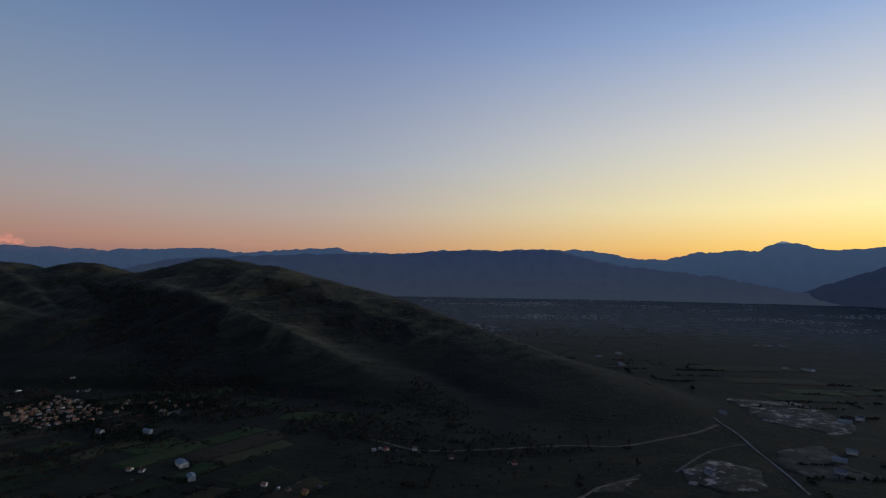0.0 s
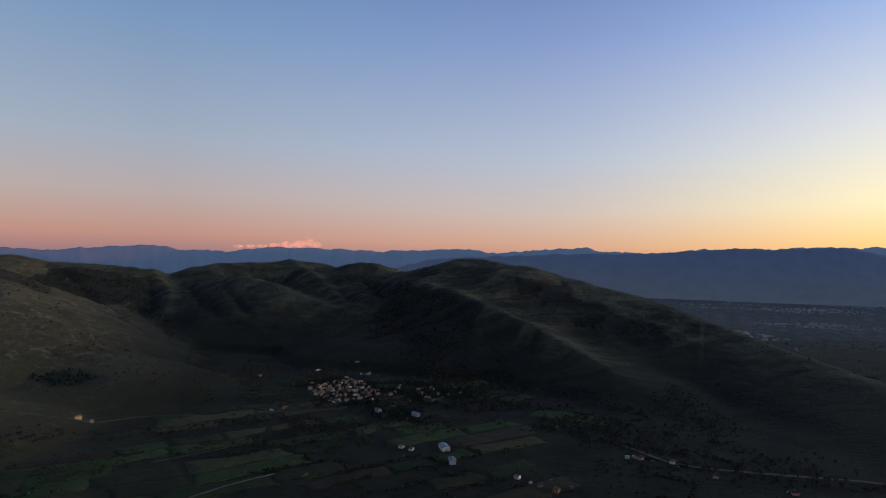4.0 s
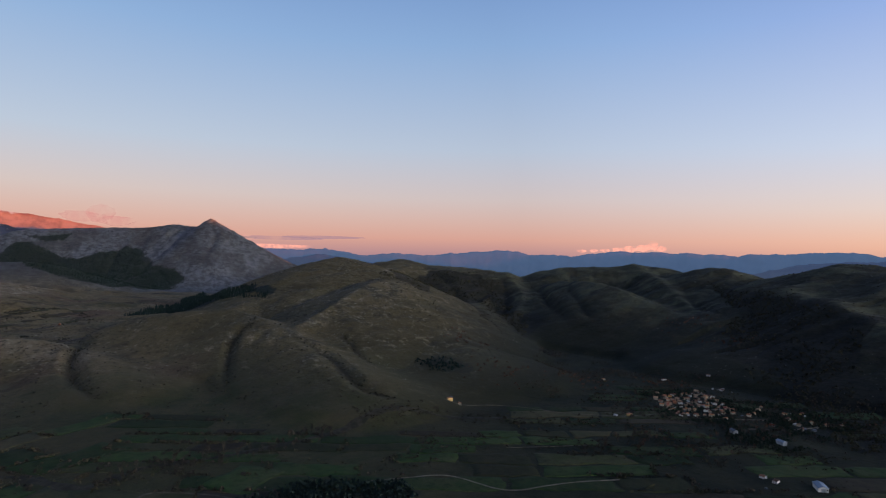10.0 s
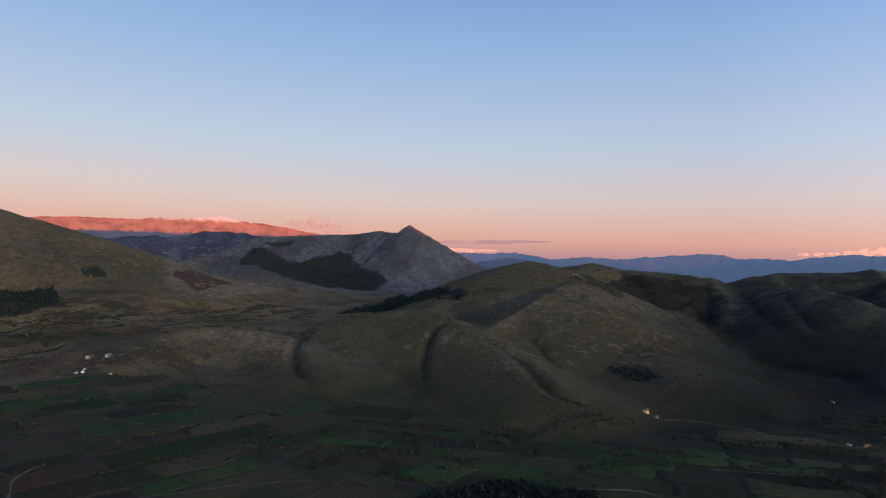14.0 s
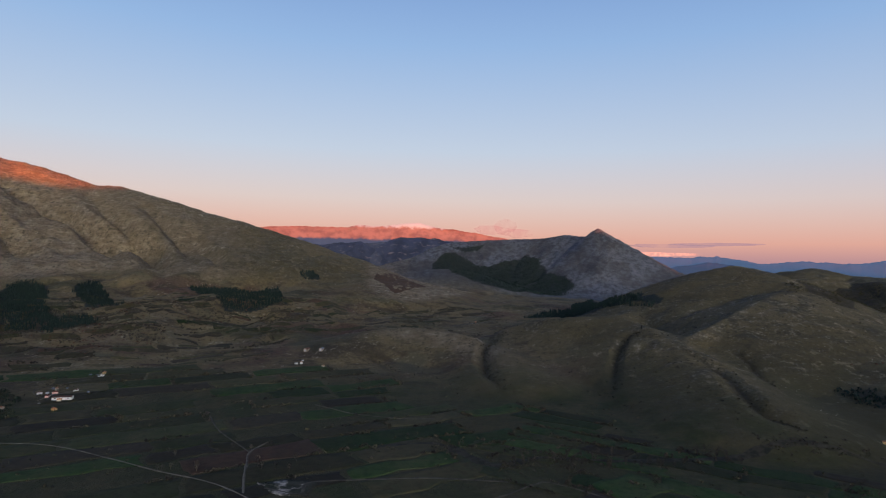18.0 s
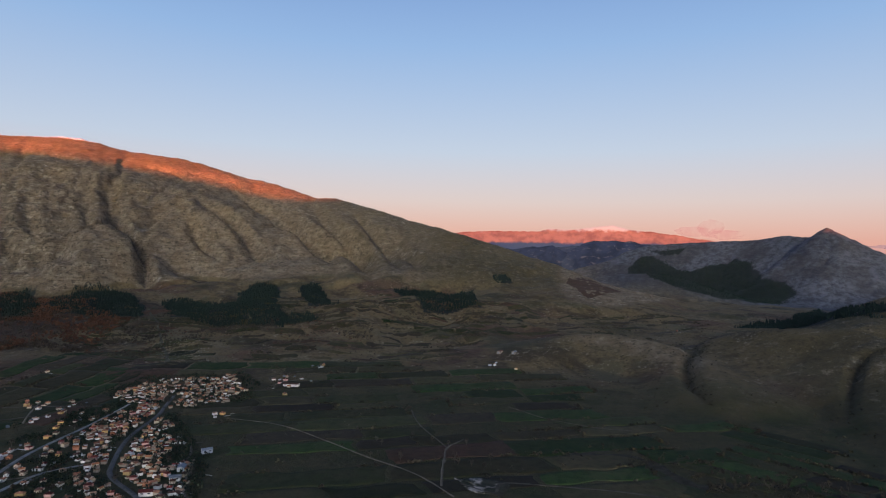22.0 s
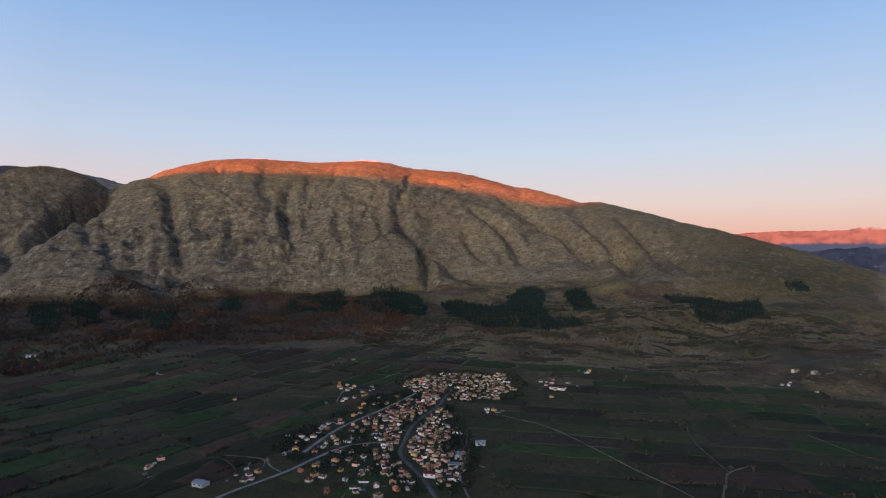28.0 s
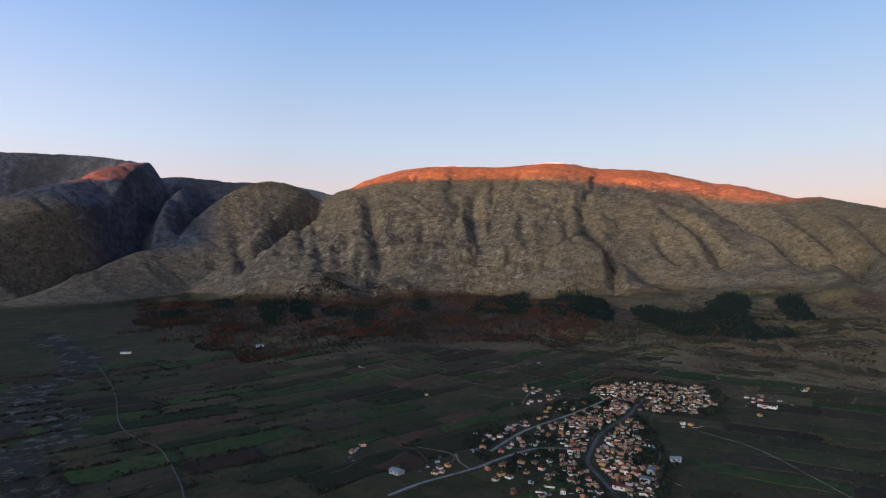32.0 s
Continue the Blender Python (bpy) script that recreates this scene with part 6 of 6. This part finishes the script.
def plant_stuff():
    rng = np.random.default_rng(33)
    # hedges along field edges
    hx = []
    for quad, chance in HEDGES:
        for i in range(4):
            a, b = quad[i], quad[(i + 1) % 4]
            if chance[i] < (0.5 if i % 2 == 0 else 0.3):
                n = max(2, int(np.hypot(*(b - a)) / 2.6))
                t = rng.random(n)
                t = t[np.abs(t - rng.random()) > 0.12]
                hx.append(a + (b - a) * t[:, None] + rng.normal(0, 1.3, (len(t), 2)))
    hx = np.concatenate(hx)
    hx = hx[fbm(hx[:, 0] / 90, hx[:, 1] / 90, 3) > -0.05]
    scatter("hedge", BUSHES, hx[::2], (0.9, 3.1), TWIG, "brown leafless hedges along the fields", "hedge", 1, 0.4)
    scatter("hedge", BUSHES, hx[1::2], (0.8, 2.8), SCRUB, "dark scrubby hedges along the fields", "hedge", 2, 0.4)
    # pine plantations at the foot of the mountain and on the hills
    for k, poly in enumerate(PINE_WOODS):
        far = k >= len(PINE_WOODS) - 2
        q = points_in(poly, 7.0 if far else 6.0, rng)
        edge = fbm(q[:, 0] / 45, q[:, 1] / 45, 3)
        q = q + np.stack([fbm(q[:, 0] / 60, q[:, 1] / 60, 3), fbm(q[:, 0] / 60 + 9, q[:, 1] / 60, 3)], -1) * 22
        q = q[edge > -0.45]
        if k in (17, 18):
            scatter("pine_plantation", BUSHES, q if k == 17 else q[::3], (2.6, 4.4), PINE, "dark rounded pine grove on low ground", "conifer wood", 100 + k, 0.5, (1.0, 1.5))
            continue
        scatter("pine_plantation", CONES, q, (4, 7.5) if far else (6, 11), PINE, "dense dark green pine plantation on a slope", "conifer wood", 100 + k, -0.05)
    # rust-brown oak scrub under the cliffs
    q = points_in(AUTUMN, 10, rng)
    q = q[land_at(q[:, 0], q[:, 1], 2) < 0.75]
    q = q + np.stack([fbm(q[:, 0] / 200, q[:, 1] / 200, 3), fbm(q[:, 0] / 200 + 9, q[:, 1] / 200, 3)], -1) * 220
    m = fbm(q[:, 0] / 90, q[:, 1] / 90, 3)
    scatter("oak_scrub", BUSHES, q[m > 0.17], (3.0, 6.5), RUST, "rust-brown oak scrub below the cliffs", "woodland", 3, 0.4)
    scatter("bare_wood", BUSHES, q[m <= 0.2], (2.5, 5.5), TWIG, "bare grey-brown woodland below the cliffs", "woodland", 4, 0.4)
    # scrub on the rising ground and the hills
    n = 16000
    az, r = np.radians(rng.uniform(-20, 180, n)), np.sqrt(rng.uniform(560 ** 2, 2300 ** 2, n))
    p = np.stack([-np.sin(az) * r, np.cos(az) * r], -1)
    d = fbm(p[:, 0] / 130, p[:, 1] / 130, 4)
    up, rock = land_at(p[:, 0], p[:, 1], 1), land_at(p[:, 0], p[:, 1], 2)
    town = np.zeros(len(p), bool)
    for poly in VILLAGE:
        town |= inside(p[:, 0], p[:, 1], poly)
    keep = (d > 0.08) & (rock < 0.6) & ~town
    scatter("scrub", BUSHES, p[keep][::2], (0.9, 2.3), SCRUB, "scattered dark scrub on hills and meadows", "shrubs", 5, 0.3)
    scatter("scrub", BUSHES, p[keep][1::2], (0.9, 2.2), TWIG, "scattered leafless brown shrubs", "shrubs", 6, 0.3)
    stony = (d < -0.06) & (up > 0.3)
    scatter("limestone_outcrop", BLOCKS, p[stony], (0.8, 2.2), STONES, "pale limestone blocks on hill pasture", "rocks", 7, 0.0)
    # low juniper bushes dotted over the face of the mountain
    n = 34000
    az, r = np.radians(rng.uniform(96, 182, n)), np.sqrt(rng.uniform(1900 ** 2, 3900 ** 2, n))
    p = np.stack([-np.sin(az) * r, np.cos(az) * r], -1)
    keep = (land_at(p[:, 0], p[:, 1], 2) > 0.5) & (land_at(p[:, 0], p[:, 1]) < 720) & (fbm(p[:, 0] / 120, p[:, 1] / 120, 4) > -0.12)
    scatter("juniper_scrub", SHRUBLETS, p[keep], (1.0, 2.6), SCRUB, "low dark juniper dotted over limestone slopes", "shrubs", 10, 0.3)
    q = points_in([(-1050, -1040), (-1090, -940), (-963, -805), (-915, -870)], 5, rng)
    scatter("scree", BLOCKS, q, (1.0, 2.6), STONES, "pale stony ground above the old village", "rocks", 9, 0.0)
    for k, poly in enumerate(SHADED_WOODS):
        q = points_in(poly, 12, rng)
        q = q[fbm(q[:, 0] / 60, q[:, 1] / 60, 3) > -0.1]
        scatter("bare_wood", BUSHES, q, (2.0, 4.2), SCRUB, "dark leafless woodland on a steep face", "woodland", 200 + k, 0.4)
    # trees and bushes in gardens, round the old village and on the rising ground above it
    have = np.array(TAKEN)
    for k, poly in enumerate(VILLAGE[:6]):
        c = np.mean(poly, 0)
        q = points_in([tuple(c + (np.array(v) - c) * 1.25) for v in poly], 5.2, rng)
        q = np.array([v for v in q if not on_street(*v) and np.min(np.hypot(have[:, 0] - v[0], have[:, 1] - v[1])) > 4.8])
        q = q[fbm(q[:, 0] / 30, q[:, 1] / 30, 3) > -0.12]
        scatter("garden_bushes", BUSHES, q, (1.3, 2.8), GARDEN, "dark garden trees and bushes between houses", "bushes", 240 + k, 0.45, (0.9, 1.7))
    q = points_in([(-1130, -560), (-1500, -700), (-1650, -380), (-1950, -420), (-1500, -1000), (-1180, -1190), (-900, -1130), (-960, -800)], 9, rng)
    d = fbm(q[:, 0] / 110, q[:, 1] / 70, 4)
    scatter("bare_wood", BUSHES, q[d > 0.05], (1.4, 3.4), TWIG, "leafless brown thickets on terraced ground", "woodland", 250, 0.4)
    scatter("oak_scrub", BUSHES, q[(d > -0.1) & (d < -0.02)], (1.2, 2.8), RUST, "rust-brown scrub on terraced ground", "woodland", 251, 0.4)
    # scrub lining the stream and filling the hill gullies
    for k, (line, wide, n) in enumerate([([(-705, -90), (-723, -13), (-654, 48), (-683, 105), (-680, 195), (-697, 320), (-716, 429), (-640, 560)], 15, 900),
                                         ([(-640, 560), (-560, 640), (-470, 660), (-380, 700), (-300, 760)], 20, 700),
                                         ([(-560, 330), (-600, 420), (-560, 520), (-460, 560), (-380, 640)], 22, 600)]):
        p = curve_through([(x, y, 0) for x, y in line], 30)[:, :2]
        q = p[rng.integers(0, len(p), n)] + rng.normal(0, wide, (n, 2))
        q = q[fbm(q[:, 0] / 40, q[:, 1] / 40, 3) > -0.1]
        scatter("stream_scrub", BUSHES, q[::2], (0.8, 2.6), TWIG, "bare brown scrub lining a stream", "shrubs", 400 + 2 * k, 0.4)
        scatter("stream_scrub", BUSHES, q[1::2], (0.8, 2.4), SCRUB, "dark dense scrub lining a stream", "shrubs", 401 + 2 * k, 0.4)
    lines = [curve_through([(x, y, 0) for x, y in line], 30)[:, :2] for line, deep, wide in RAVINES if deep < 13]
    q = np.concatenate([p + rng.normal(0, 5, p.shape) for p in lines])[::2]
    scatter("gully_scrub", BUSHES, q, (1.0, 2.4), SCRUB, "dark scrub growing in hill gullies", "shrubs", 420, 0.4)
    # thickets and orchard rows on the floor of the side valley
    q = points_in([(-200, 900), (-620, 640), (-900, 700), (-1150, 1000), (-800, 1350), (-100, 1200), (60, 900), (200, 720), (-100, 640)], 9, rng)
    d = fbm(q[:, 0] / 80, q[:, 1] / 55, 4)
    q, d = q[land_at(q[:, 0], q[:, 1], 1) < 0.25], d[land_at(q[:, 0], q[:, 1], 1) < 0.25]
    scatter("valley_thicket", BUSHES, q[d > 0.12], (1.0, 3.2), TWIG, "bare brown thickets on the valley floor", "shrubs", 430, 0.4)
    scatter("valley_thicket", BUSHES, q[(d > -0.02) & (d < 0.08)], (0.9, 2.6), SCRUB, "dark scrub thickets on the valley floor", "shrubs", 431, 0.4)
    # rubble and stored stone in the works yards
    for k, poly in enumerate(([(478, 1024), (580, 1002), (591, 916), (573, 817), (524, 802), (472, 843), (474, 923)],
                              [(257, 653), (310, 692), (348, 665), (327, 598), (275, 589), (250, 613)], [(401, 727), (472, 754), (456, 669), (467, 637), (439, 618), (389, 641), (378, 675)])):
        q = points_in(poly, 9, rng)
        q = q[fbm(q[:, 0] / 30, q[:, 1] / 30, 3) > 0.0]
        scatter("stone_heap", BLOCKS, q, (1.5, 4.5), STONES, "heaps of pale cut stone in a yard", "rubble", 220 + k, 0.0)
    # orange autumn thickets in the side valley
    for k, (x, y, s, c) in enumerate([(-880, 1330, 26, 46), (-700, 1250, 20, 30), (-820, 700, 26, 40), (-760, 840, 22, 36), (-690, 980, 16, 24), (-1000, 760, 26, 30), (-300, 1000, 30, 30)]):
        scatter("autumn_thicket", BUSHES, rng.normal((x, y), s * 1.3, (c, 2)), (1.4, 3.2), RUST, "orange-brown autumn thicket in the valley", "thicket", 60 + k, 0.4)
    # the town far out on the plain
    n = 8000
    az, r = np.radians(rng.uniform(-42, 2, n)), rng.uniform(1800, 4050, n)
    p = np.stack([-np.sin(az) * r, np.cos(az) * r], -1)
    d = fbm(p[:, 0] / 500, p[:, 1] / 260, 3)
    up = land_at(p[:, 0], p[:, 1], 1)
    q = p[(d > 0.12 + 0.12 * rng.random(n)) & (up < 0.02)]
    bm = boxes((-1, 1, -0.7, 0.7, -0.2, 0.9))
    bmesh.ops.triangulate(bm, faces=bm.faces[:])
    bm.verts.index_update()
    block = (np.array([tuple(v.co) for v in bm.verts]), np.array([[v.index for v in f.verts] for f in bm.faces]))
    bm.free()
    scatter("distant_town", [block], q, (2.0, 5.0), WALLS["grey"], "pale distant houses scattered over the plain", "town", 8, 0.0, (0.6, 1.0))


plant_stuff()
